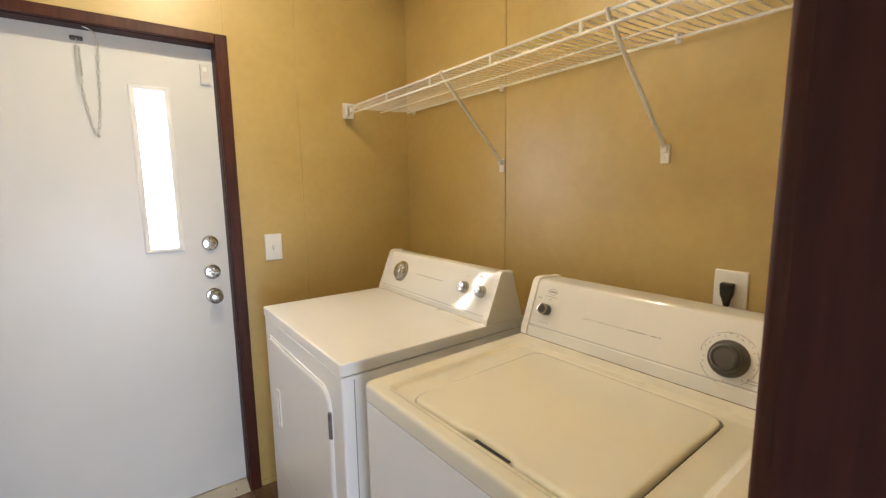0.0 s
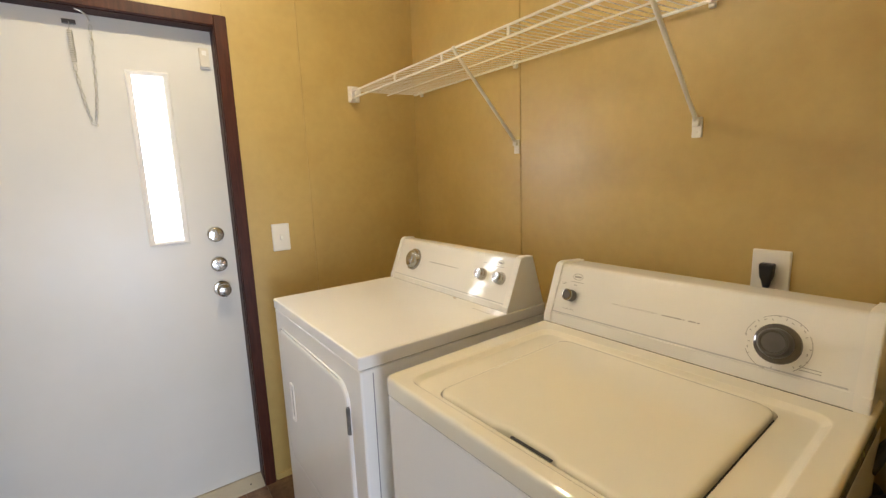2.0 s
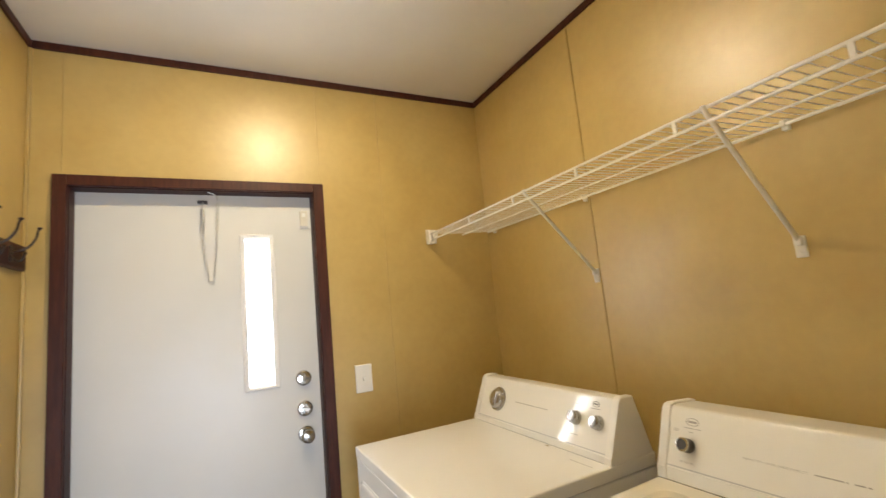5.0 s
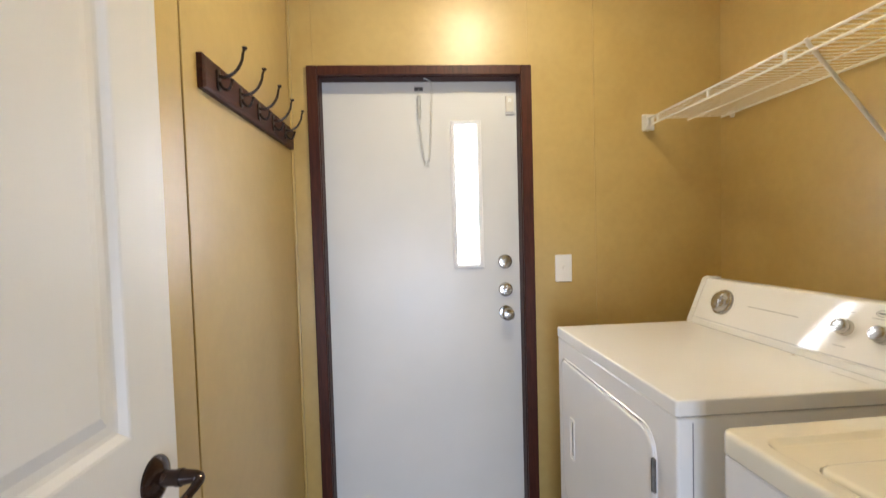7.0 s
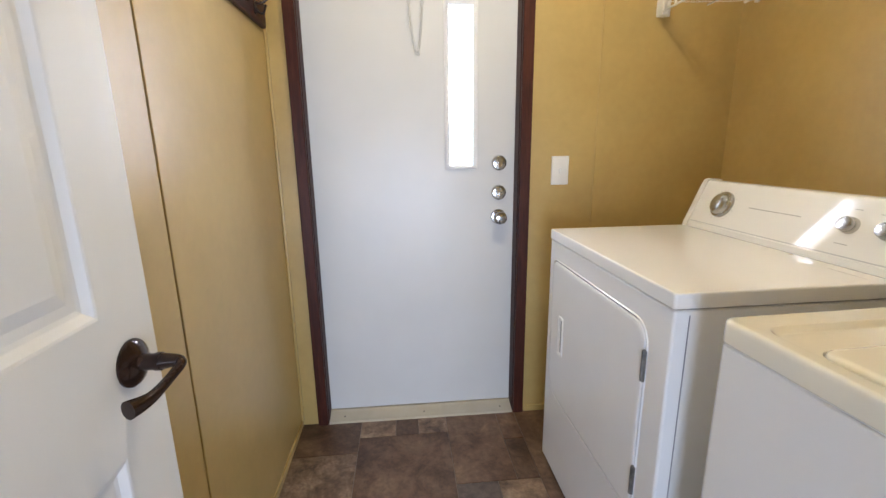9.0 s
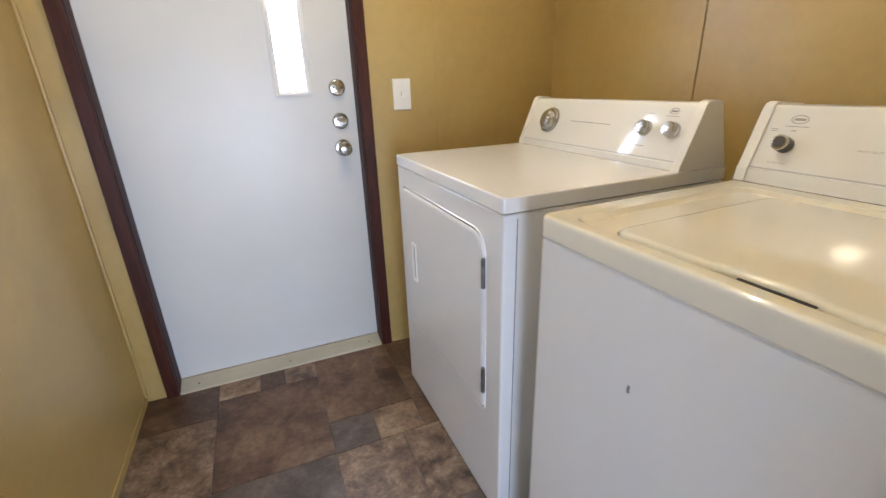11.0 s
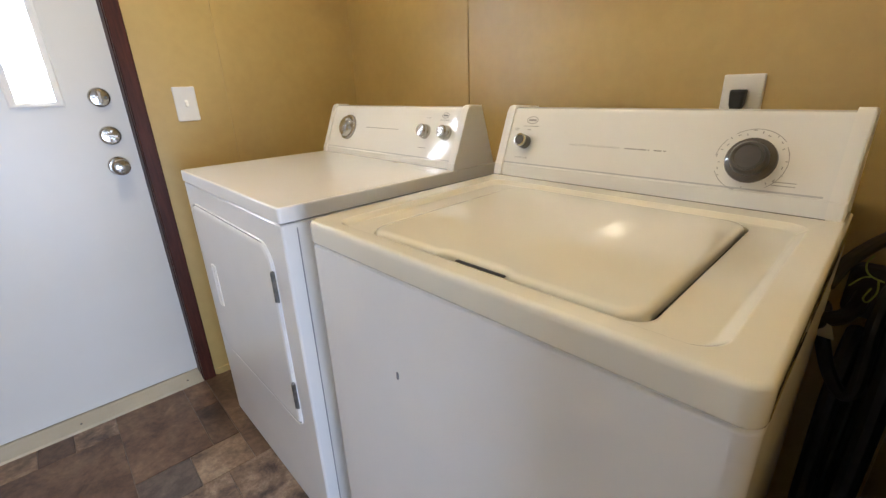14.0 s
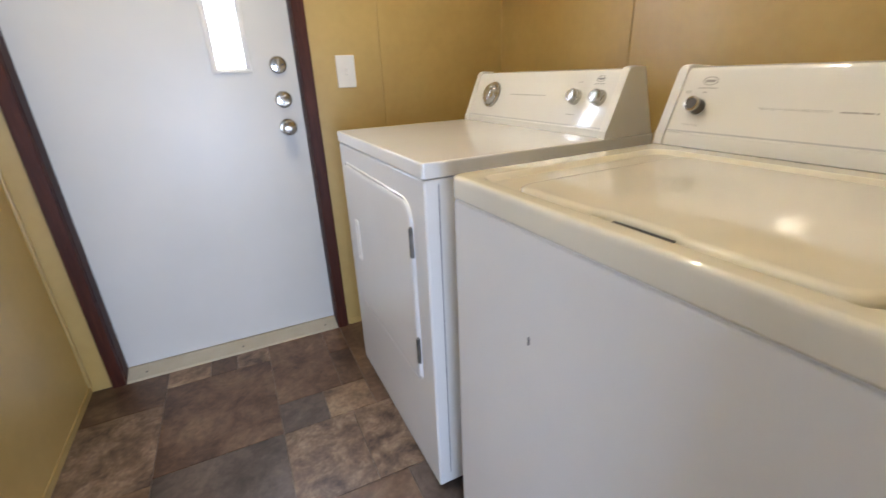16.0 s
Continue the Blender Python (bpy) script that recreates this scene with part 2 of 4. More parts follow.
AX = {"x": lambda a, b, h: (h, a, b), "y": lambda a, b, h: (a, h, b), "z": lambda a, b, h: (a, b, h)}


def rings(axis, spec, n=5):
    """spec: rows of (a0, a1, b0, b1, radius, height) along the axis."""
    return [[AX[axis](a, b, s[5]) for a, b in rrect(*s[:5], n)] for s in spec]


def slab(bm, axis, a0, a1, b0, b1, h0, h1, r=0.0, edge=0.0, n=5):
    """A plate from h0 to h1 along the axis, with rounded corners and an eased edge on the h1 side."""
    if not edge:
        return loft(bm, rings(axis, [(a0, a1, b0, b1, r, h0), (a0, a1, b0, b1, r, h1)], n))
    s = 1 if h1 > h0 else -1
    e = edge
    rr = max(r, e * 1.01)
    spec = [(a0, a1, b0, b1, rr, h0), (a0, a1, b0, b1, rr, h1 - s * e)]
    for k in (30, 60, 90):
        t = radians(k)
        d = e * (1 - math.cos(t))
        spec.append((a0 + d, a1 - d, b0 + d, b1 - d, max(rr - d, 0.0005), h1 - s * e + s * e * math.sin(t)))
    return loft(bm, rings(axis, spec, n))


def box(bm, x0, x1, y0, y1, z0, z1, edge=0.0):
    return slab(bm, "z", x0, x1, y0, y1, z0, z1, edge, edge, 2) if edge else slab(bm, "z", x0, x1, y0, y1, z0, z1)


def tube(bm, pts, r, n=8, closed=False):
    pts = [Vector(p) for p in pts]
    radii = r if isinstance(r, (list, tuple)) else [r] * len(pts)
    up, rs = None, []
    for i, p in enumerate(pts):
        if closed:
            d = pts[(i + 1) % len(pts)] - pts[i - 1]
        else:
            d = pts[min(i + 1, len(pts) - 1)] - pts[max(i - 1, 0)]
        d.normalize()
        if up is None:
            up = d.orthogonal().normalized()
        up = (up - d * up.dot(d)).normalized()
        side = d.cross(up)
        rs.append([p + (up * math.cos(2 * math.pi * k / n) + side * math.sin(2 * math.pi * k / n)) * radii[i] for k in range(n)])
    if closed:
        rs.append(rs[0])
        loft(bm, rs, False, False)
        bmesh.ops.remove_doubles(bm, verts=bm.verts, dist=1e-6)
        return bm
    return loft(bm, rs)


def bend(ctrl, n=8):
    """A smooth line through the control points (Catmull-Rom)."""
    p = [Vector(c) for c in ctrl]
    p = [2 * p[0] - p[1]] + p + [2 * p[-1] - p[-2]]
    out = []
    for i in range(1, len(p) - 2):
        for k in range(n):
            t = k / n
            out.append(0.5 * (2 * p[i] + (p[i + 1] - p[i - 1]) * t + (2 * p[i - 1] - 5 * p[i] + 4 * p[i + 1] - p[i + 2]) * t * t
                              + (3 * p[i] - p[i - 1] - 3 * p[i + 1] + p[i + 2]) * t ** 3))
    out.append(p[-2])
    return out


def lathe(bm, profile, m, n=28):
    """profile: (radius, height) rows; turned about m's z axis."""
    rs = []
    for r, h in profile:
        rs.append([m @ Vector((max(r, 1e-4) * math.cos(2 * math.pi * k / n), max(r, 1e-4) * math.sin(2 * math.pi * k / n), h)) for k in range(n)])
    return loft(bm, rs)


def extrude_profile(bm, profile, y0, y1, z=0.0):
    """A profile in x and z, drawn out along y."""
    return loft(bm, [[(x, y, zz + z) for x, zz in profile] for y in (y0, y1)])


def B():
    return bmesh.new()


def lettering(name, body, size, m, mat, parent, label="", squeeze=1.0):
    """Printed words in the built-in font, on the plane of m, in the parent's own metres."""
    cu = bpy.data.curves.new(name, "FONT")
    cu.body, cu.size, cu.align_x, cu.align_y = body, size, "CENTER", "CENTER"
    tmp = bpy.data.objects.new(name, cu)
    me = bpy.data.meshes.new_from_object(tmp)
    bpy.data.objects.remove(tmp)
    me.transform(m @ Matrix.Diagonal((squeeze, 1, 1, 1)))
    me.materials.clear()
    me.materials.append(mat)
    ob = new(name, me)
    ob.parent = parent
    return tagged(ob, label)


# ---- the plan, in metres ----
XW, XE, YN, YS, ZC = -0.578, 1.340, 2.160, 0.150, 2.560   # laundry room's inner faces
DX0, DX1, DTOP = -0.457, 0.418, 2.004                      # outside door's opening inside its casing
JX0, JX1, JTOP = -0.515, 0.312, 2.045                      # inner doorway
PANEL = 0.008                                              # wallboard proud of its backing

# ---- structure ----
bm = B()
box(bm, XW - 0.4, XE + 0.12, YS - 0.12, YN + 0.15, -0.12, -0.004)
floor = structure("floor", bm, M_GROUT, "brown stone-look vinyl tile floor with thin joints", "floor")
bm = B()
box(bm, XW - 0.12, XE + 0.12, YS, YN + 0.12, ZC, ZC + 0.08)
slab(bm, "z", 0.086, 0.094, YS + 0.002, YN - 0.002, ZC + 0.004, ZC - 0.0025, 0.0, 0.0)
structure("ceiling", bm, M_CEIL, "off-white textured ceiling panels with a thin joint strip", "ceiling")

bm = B()
y0 = YN + PANEL
box(bm, XW - 0.12, DX0 - 0.02, y0, y0 + 0.11, 0, ZC)
box(bm, DX1 + 0.02, XE + 0.12, y0, y0 + 0.11, 0, ZC)
box(bm, DX0 - 0.02, DX1 + 0.02, y0, y0 + 0.11, DTOP + 0.02, ZC)
wall_north = structure("wall_north", bm, M_SEAM, "yellow-tan vinyl wallboard wall around the outside door", "wall")
bm = B()
box(bm, XE + PANEL, XE + 0.12, YS, YN + PANEL, 0, ZC)
wall_east = structure("wall_east", bm, M_SEAM, "yellow-tan vinyl wallboard wall behind the washer and dryer", "wall")
bm = B()
box(bm, XW - 0.12, XW - PANEL, YS, YN + PANEL, 0, ZC)
wall_west = structure("wall_west", bm, M_SEAM, "yellow-tan vinyl wallboard wall with a coat rack", "wall")
bm = B()
box(bm, XW - 0.12, JX0 - 0.02, YS - 0.11, YS, 0, ZC)
box(bm, JX1 + 0.02, XE + 0.12, YS - 0.11, YS, 0, ZC)
box(bm, JX0 - 0.02, JX1 + 0.02, YS - 0.11, YS, JTOP + 0.02, ZC)
wall_south = structure("wall_south", bm, M_WALL, "yellow-tan wall with the inner doorway", "wall")

# the hall behind the doorway: plain closing walls with one window
HX0, HX1, HY0, HY1 = -1.9, 2.1, -1.4, YS - 0.11
bm = B()
box(bm, HX0, HX1, HY0, YS - 0.12, -0.12, -0.002)
structure("hall_floor", bm, M_TILE["brown"], "brown stone-look vinyl floor of the hall", "floor")
bm = B()
box(bm, HX0, HX1, HY0, HY1, ZC, ZC + 0.08)
structure("hall_ceiling", bm, M_CEIL, "plain off-white hall ceiling", "ceiling")
for nm, (xa, xb, ya, yb) in {"hall_wall_west": (HX0 - 0.1, HX0, HY0, HY1), "hall_wall_east": (HX1, HX1 + 0.1, HY0, HY1),
                             "hall_wall_north_1": (HX0, XW - 0.12, HY1, HY1 + 0.1), "hall_wall_north_2": (XE + 0.12, HX1, HY1, HY1 + 0.1)}.items():
    bm = B()
    box(bm, xa, xb, ya, yb, 0, ZC)
    structure(nm, bm, M_HALL, "plain painted hall wall", "wall")
bm = B()
box(bm, HX0, -0.57, HY0 - 0.1, HY0, 0, ZC)
box(bm, 0.47, HX1, HY0 - 0.1, HY0, 0, ZC)
box(bm, -0.57, 0.47, HY0 - 0.1, HY0, 0, 0.20)
box(bm, -0.57, 0.47, HY0 - 0.1, HY0, 1.20, ZC)
structure("hall_wall_south", bm, M_HALL, "plain painted hall wall with a window opening", "wall")

# ceiling trim: dark strips along the tops of the walls
for nm, (xa, xb, ya, yb) in {"trim_north": (XW, XE, YN - 0.010, YN), "trim_east": (XE - 0.010, XE, YS, YN - 0.010),
                             "trim_west": (XW, XW + 0.010, YS, YN - 0.010)}.items():
    bm = B()
    box(bm, xa, xb, ya, yb, ZC - 0.030, ZC, 0.003)
    structure(nm, bm, M_TRIM, "narrow dark mahogany strip under the ceiling", "trim")
# low base strips
for nm, (xa, xb, ya, yb) in {"baseboard_north": (DX1 + 0.056, XE, YN - 0.008, YN), "baseboard_west": (XW, XW + 0.006, YS, YN)}.items():
    bm = B()
    box(bm, xa, xb, ya, yb, 0, 0.028, 0.002)
    structure(nm, bm, M_WALL, "low tan base strip", "baseboard")
bm = B()
box(bm, XW, XW + 0.012, YN - 0.012, YN, 0.028, ZC - 0.03, 0.004)
structure("trim_corner", bm, M_WALL, "slim tan corner bead", "trim")

# outside door frame
frame_ob = thing("door_frame", (0, YN, 0), "dark mahogany casing and jamb of the outside door", "door frame", kind="structure")
bm = B()
slab(bm, "y", DX0 - 0.045, DX0, 0, DTOP + 0.041, YN, YN - 0.018, 0.0, 0.004)
part("casing", bm, M_TRIM, frame_ob)
bm = B()
slab(bm, "y", DX1, DX1 + 0.047, 0, DTOP + 0.041, YN, YN - 0.018, 0.0, 0.004)
part("casing", bm, M_TRIM, frame_ob)
bm = B()
slab(bm, "y", DX0, DX1, DTOP, DTOP + 0.041, YN, YN - 0.0175, 0.0, 0.004)
part("head_casing", bm, M_TRIM, frame_ob)
for nm, (xa, xb, za, zb) in {"jamb": (DX0 - 0.018, DX0 + 0.003, 0, DTOP), "jamb.001": (DX1 - 0.003, DX1 + 0.018, 0, DTOP), "head_jamb": (DX0 + 0.003, DX1 - 0.003, DTOP - 0.003, DTOP + 0.018)}.items():
    bm = B()
    box(bm, xa, xb, YN, YN + 0.115, za, zb)
    part(nm.split(".")[0], bm, M_JAMB, frame_ob)

# ---- outside door ----
YD = 2.228
door = thing("entry_door", (0.0, YD, 0.028), "white steel outside door with a narrow window, closed", "door", kind="structure")
WX0, WX1, WZ0, WZ1 = 0.131, 0.230, 1.174, 1.809
bm = B()
x0, x1, z0, z1 = DX0 - 0.012, DX1 + 0.012, 0.030, DTOP + 0.012
outer = [[(x0, YD, z0), (x1, YD, z0), (x1, YD, z1), (x0, YD, z1)], [(x0, YD + 0.044, z0), (x1, YD + 0.044, z0), (x1, YD + 0.044, z1), (x0, YD + 0.044, z1)]]
inner = [[(WX0, y, WZ0), (WX1, y, WZ0), (WX1, y, WZ1), (WX0, y, WZ1)] for y in (YD, YD + 0.044)]
loft(bm, [inner[0], outer[0], outer[1], inner[1]], False, False)
loft(bm, inner, False, False)
bmesh.ops.remove_doubles(bm, verts=bm.verts, dist=1e-6)
part("slab", bm, M_DOOR, door)
bm = B()
loft(bm, [r for r in rings("y", [(WX0 - 0.021, WX1 + 0.021, WZ0 - 0.016, WZ1 + 0.018, 0.003, YD), (WX0 - 0.021, WX1 + 0.021, WZ0 - 0.016, WZ1 + 0.018, 0.003, YD - 0.006),
                                 (WX0 - 0.016, WX1 + 0.016, WZ0 - 0.011, WZ1 + 0.013, 0.003, YD - 0.009), (WX0 - 0.004, WX1 + 0.004, WZ0 - 0.004, WZ1 + 0.004, 0.003, YD - 0.007),
                                 (WX0, WX1, WZ0, WZ1, 0.002, YD - 0.004), (WX0, WX1, WZ0, WZ1, 0.002, YD + 0.006)])], False, False)
win = part("window_frame", bm, M_FRAMEW, door, "off-white moulded window frame")
glass = bpy.data.materials.new("pane_glass")
glass.use_nodes = True
g = glass.node_tree.nodes["Principled BSDF"]
g.inputs["Transmission Weight"].default_value, g.inputs["Roughness"].default_value, g.inputs["IOR"].default_value = 1.0, 0.02, 1.45
bm = B()
box(bm, WX0 - 0.004, WX1 + 0.004, YD + 0.003, YD + 0.007, WZ0 - 0.004, WZ1 + 0.004)
pane = part("pane", bm, glass, win, "clear glass pane")
pane.visible_shadow = False


def disc_at(x, z, y=None):
    return Matrix.Translation((x, YD if y is None else y, z)) @ Matrix.Rotation(radians(90), 4, "X")


# two deadbolts and a knob
for nm, z, kind in (("deadbolt", 1.183, "slot"), ("deadbolt", 1.054, "turn"), ("door_knob", 0.946, "knob")):
    m = disc_at(0.3475, z)
    bm = B()
    if kind == "knob":
        lathe(bm, [(0.034, 0), (0.034, 0.004), (0.030, 0.009), (0.014, 0.012), (0.012, 0.022), (0.016, 0.028), (0.026, 0.036), (0.029, 0.047), (0.027, 0.056), (0.020, 0.060), (0.0, 0.0605)], m)
        k = part(nm, bm, M_CHROME, door, "satin nickel door knob")
        bm = B()
        lathe(bm, [(0.009, 0.058), (0.009, 0.063), (0.007, 0.064), (0.0, 0.064)], m, 16)
        part("button", bm, M_STEEL, k)
    else:
        lathe(bm, [(0.033, 0), (0.033, 0.006), (0.030, 0.012), (0.026, 0.0145), (0.0, 0.0145)], m)
        k = part(nm, bm, M_CHROME, door, "round satin nickel deadbolt")
        bm = B()
        a = radians(0 if kind == "slot" else 70)
        rot = m @ Matrix.Rotation(a, 4, "Z")
        loft(bm, [[rot @ Vector((*p, h)) for p in rrect(-w, w, -l, l, w * 0.95, 4)] for w, l, h in ((0.0055, 0.021, 0.0145), (0.0055, 0.021, 0.021), (0.004, 0.019, 0.0235))])
        part("thumb_turn", bm, M_CHROME, k)
        bm = B()
        for sx in (-1, 1):
            lathe(bm, [(0.0042, 0.0145), (0.0042, 0.0155), (0.003, 0.016), (0, 0.016)], rot @ Matrix.Translation((sx * 0.0165, 0, 0)), 10)
        part("screw", bm, M_DKNOB if kind == "slot" else M_STEEL, k)

# alarm contact in the door's upper corner
sensor = thing("door_sensor", (0.3835, YD, 1.862), "small cream plastic alarm contact on the outside door", "sensor")
bm = B()
slab(bm, "y", 0.366, 0.401, 1.862, 1.934, YD, YD - 0.014, 0.003, 0.003)
part("housing", bm, M_SENSOR, sensor)
bm = B()
slab(bm, "y", 0.375, 0.391, 1.905, 1.923, YD - 0.014, YD - 0.0155, 0.002, 0.001)
part("cover", bm, M_PLATE, sensor)
bm = B()
slab(bm, "y", 0.365, 0.402, 1.854, 1.862, YD, YD - 0.012, 0.001, 0.001)
part("foot", bm, M_GREY, sensor, "grey lower edge")

# threshold
sill = thing("threshold", (0, YN, 0), "worn cream painted threshold with screws under the outside door", "threshold", kind="structure")
bm = B()
loft(bm, [[(x, YN - 0.012, 0), (x, YN - 0.006, 0.007), (x, YN + 0.05, 0.021), (x, YN + 0.060, 0.0265), (x, YN + 0.115, 0.0265), (x, YN + 0.115, 0.0)] for x in (DX0 + 0.003, DX1 - 0.003)])
part("sill", bm, M_SILL, sill, angle=20)
for sx in (-0.385, -0.01, 0.36):
    bm = B()
    lathe(bm, [(0.004, 0), (0.004, 0.0012), (0.0025, 0.002), (0, 0.002)], Matrix.Translation((sx, YN + 0.022, 0.0138)) @ Matrix.Rotation(radians(14), 4, "X"), 10)
    part("screw", bm, M_DKNOB, sill)

# security chain with its spring
chain = thing("door_chain", (0.0, YD, 1.62), "steel door chain with a coil spring hanging from the door head", "door chain")
bm = B()
slab(bm, "y", -0.046, -0.008, 1.961, 1.975, YD, YD - 0.012, 0.002, 0.002)
part("bracket", bm, M_DKNOB, chain)
bm = B()
tube(bm, bend([(-0.027, YD - 0.010, 1.968), (-0.027, YD - 0.016, 1.952), (-0.0275, YD - 0.014, 1.940)], 4), 0.0016, 6)
tube(bm, [(-0.028 + 0.0075 * math.cos(k * 0.62), YD - 0.014 + 0.0075 * math.sin(k * 0.62), 1.940 - 0.108 * k / 150) for k in range(151)], 0.0014, 5)
part("spring", bm, M_CHAIN, chain)
bm = B()
tube(bm, bend([(-0.005, YD - 0.050, DTOP - 0.004), (0.012, YD - 0.050, DTOP - 0.010), (0.026, YD - 0.040, DTOP - 0.018), (0.031, YD - 0.022, DTOP - 0.030)], 5), 0.0022, 6)
part("hook", bm, M_STEEL, chain)
link_bm = B()
tube(link_bm, [(0.0056 * math.cos(t), 0, 0.0085 * math.sin(t) + 0.0045 * (1 if math.sin(t) > 0.01 else -1 if math.sin(t) < -0.01 else 0)) for t in [2 * math.pi * k / 12 for k in range(12)]], 0.0011, 5, True)
link_me = finish(link_bm, "link", M_CHAIN)
left = bend([(-0.029, YD - 0.012, 1.832), (-0.026, YD - 0.010, 1.77), (-0.018, YD - 0.008, 1.70), (-0.006, YD - 0.008, 1.632), (0.000, YD - 0.008, 1.624)], 14)
right = bend([(0.000, YD - 0.008, 1.624), (0.010, YD - 0.008, 1.655), (0.020, YD - 0.009, 1.74), (0.027, YD - 0.013, 1.86), (0.031, YD - 0.022, 1.955)], 16)
line, run, last = left + right[1:], 0.0, None
k = 0
for a, b in zip(line, line[1:]):
    run += (b - a).length
    if run >= 0.0215:
        run = 0.0
        d = (b - a).normalized()
        ob = new("link", link_me)
        ob.parent = chain
        ob.matrix_local = WM[chain.name].inverted() @ (Matrix.Translation(a) @ d.to_track_quat("Z", "X").to_matrix().to_4x4() @ Matrix.Rotation(radians(45 + 90 * (k % 2)), 4, "Z"))
        k += 1

# yard beyond the door
bm = B()
box(bm, -4, 4, 6.0, 6.05, -1, 5)
structure("backdrop", bm, M_YARD, "overexposed bright yard outside the door", "backdrop")

# ---- inner doorway ----
jamb = thing("inner_door_frame", (0, YS - 0.06, 0), "dark mahogany jamb and casing of the inner doorway", "door frame", kind="structure")
for nm, (xa, xb, za, zb) in {"jamb": (JX0 - 0.02, JX0, 0, JTOP), "jamb.001": (JX1, JX1 + 0.02, 0, JTOP), "head_jamb": (JX0, JX1, JTOP, JTOP + 0.02)}.items():
    bm = B()
    box(bm, xa, xb, YS - 0.118, YS + 0.002, za, zb, 0.0)
    part(nm.split(".")[0], bm, M_JAMB, jamb)
for nm, (xa, xb, za, zb) in {"casing": (JX0 - 0.062, JX0 - 0.004, 0, JTOP + 0.06), "casing.001": (JX1 + 0.004, JX1 + 0.062, 0, JTOP + 0.06), "head_casing": (JX0 - 0.004, JX1 + 0.004, JTOP + 0.004, JTOP + 0.06)}.items():
    bm = B()
    slab(bm, "y", xa, xb, za, zb, YS, YS + 0.013, 0.0, 0.004)
    part(nm.split(".")[0], bm, M_TRIM, jamb)
    bm = B()
    slab(bm, "y", xa, xb, za, zb, YS - 0.11, YS - 0.123, 0.0, 0.004)
    part(nm.split(".")[0], bm, M_TRIM, jamb)

# white panelled door, standing open along the west wall
FX, DY0, DY1 = -0.460, 0.168, 0.972
idoor = thing("panel_door", (FX - 0.0175, (DY0 + DY1) / 2, 0.012), "white six-panel interior door standing open with a bronze lever", "door")
bm = B()
cols = [(DY0 + 0.107, (DY0 + DY1) / 2 - 0.055), ((DY0 + DY1) / 2 + 0.055, DY1 - 0.107)]
rows_ = [(0.235, 0.850), (1.050, 1.668), (1.782, 1.930)]
for s, fx in ((1, FX), (-1, FX - 0.035)):
    # stiles and rails around the moulded panels
    ys = [DY0, cols[0][0], cols[0][1], cols[1][0], cols[1][1], DY1]
    zs = [0.012, rows_[0][0], rows_[0][1], rows_[1][0], rows_[1][1], rows_[2][0], rows_[2][1], 2.035]
    grid = {(i, j): bm.verts.new((fx, ys[i], zs[j])) for i in range(6) for j in range(8)}
    for i in range(5):
        for j in range(7):
            if not (i in (1, 3) and j in (1, 3, 5)):
                bm.faces.new((grid[i, j], grid[i + 1, j], grid[i + 1, j + 1], grid[i, j + 1]))
    for ya, yb in cols:
        for za, zb in rows_:
            spec = [(0, 0), (0.004, 0.001), (0.014, 0.0075), (0.020, 0.009), (0.032, 0.009), (0.050, 0.0035), (0.056, 0.003)]
            loft(bm, [[(fx - s * d, ya + e, za + e), (fx - s * d, yb - e, za + e), (fx - s * d, yb - e, zb - e), (fx - s * d, ya + e, zb - e)] for e, d in spec], False, True)
loft(bm, [[(fx, DY0, 0.012), (fx, DY1, 0.012), (fx, DY1, 2.035), (fx, DY0, 2.035)] for fx in (FX - 0.035, FX)], False, False)
bmesh.ops.remove_doubles(bm, verts=bm.verts, dist=1e-5)
part("slab", bm, M_IDOOR, idoor, angle=12)
for s, fx in ((1, FX), (-1, FX - 0.035)):
    m = Matrix.Translation((fx, DY1 - 0.062, 0.968)) @ Matrix.Rotation(radians(90 * s), 4, "Y")
    bm = B()
    lathe(bm, [(0.034, 0), (0.034, 0.003), (0.031, 0.007), (0.022, 0.011), (0.016, 0.013), (0.0125, 0.014), (0.0115, 0.030), (0.013, 0.033), (0.013, 0.040)], m)
    rose = part("rosette", bm, M_BRONZE, idoor, "round bronze rosette")
    bm = B()
    c = Vector((fx + s * 0.05, DY1 - 0.062, 0.968))
    pts = bend([c + Vector((-s * 0.014, 0.0, 0)), c + Vector((s * 0.010, 0.0, 0)), c + Vector((s * 0.017, -0.006, -0.003)), c + Vector((s * 0.011, -0.028, -0.013)),
                c + Vector((s * 0.003, -0.050, -0.022)), c + Vector((-s * 0.004, -0.064, -0.025)), c + Vector((-s * 0.012, -0.082, -0.024))], 5)
    tube(bm, pts, [0.0125 - 0.0060 * math.sin(math.pi * min(1.0, k / (len(pts) - 1)) ** 0.9) for k in range(len(pts))], 12)
    part("lever", bm, M_BRONZE, rose)
for hz in (0.25, 1.02, 1.80):
    bm = B()
    tube(bm, [(FX - 0.017, DY0 - 0.006, hz - 0.045), (FX - 0.017, DY0 - 0.006, hz + 0.045)], 0.006, 10)
    part("hinge", bm, M_BRONZE, idoor)

# ---- coat rack ----
rack = thing("coat_rack", (XW, 1.735, 1.69), "dark wooden coat rack board with five bronze double hooks", "coat rack")
bm = B()
loft(bm, rings("x", [(1.352, 2.136, 1.690, 1.776, 0.003, XW), (1.352, 2.136, 1.690, 1.776, 0.003, XW + 0.013), (1.356, 2.132, 1.694, 1.772, 0.003, XW + 0.017), (1.361, 2.127, 1.699, 1.767, 0.002, XW + 0.0185)]))
part("board", bm, M_RACK, rack)
hook_bits = {}
bx = XW + 0.0185
bm = B()
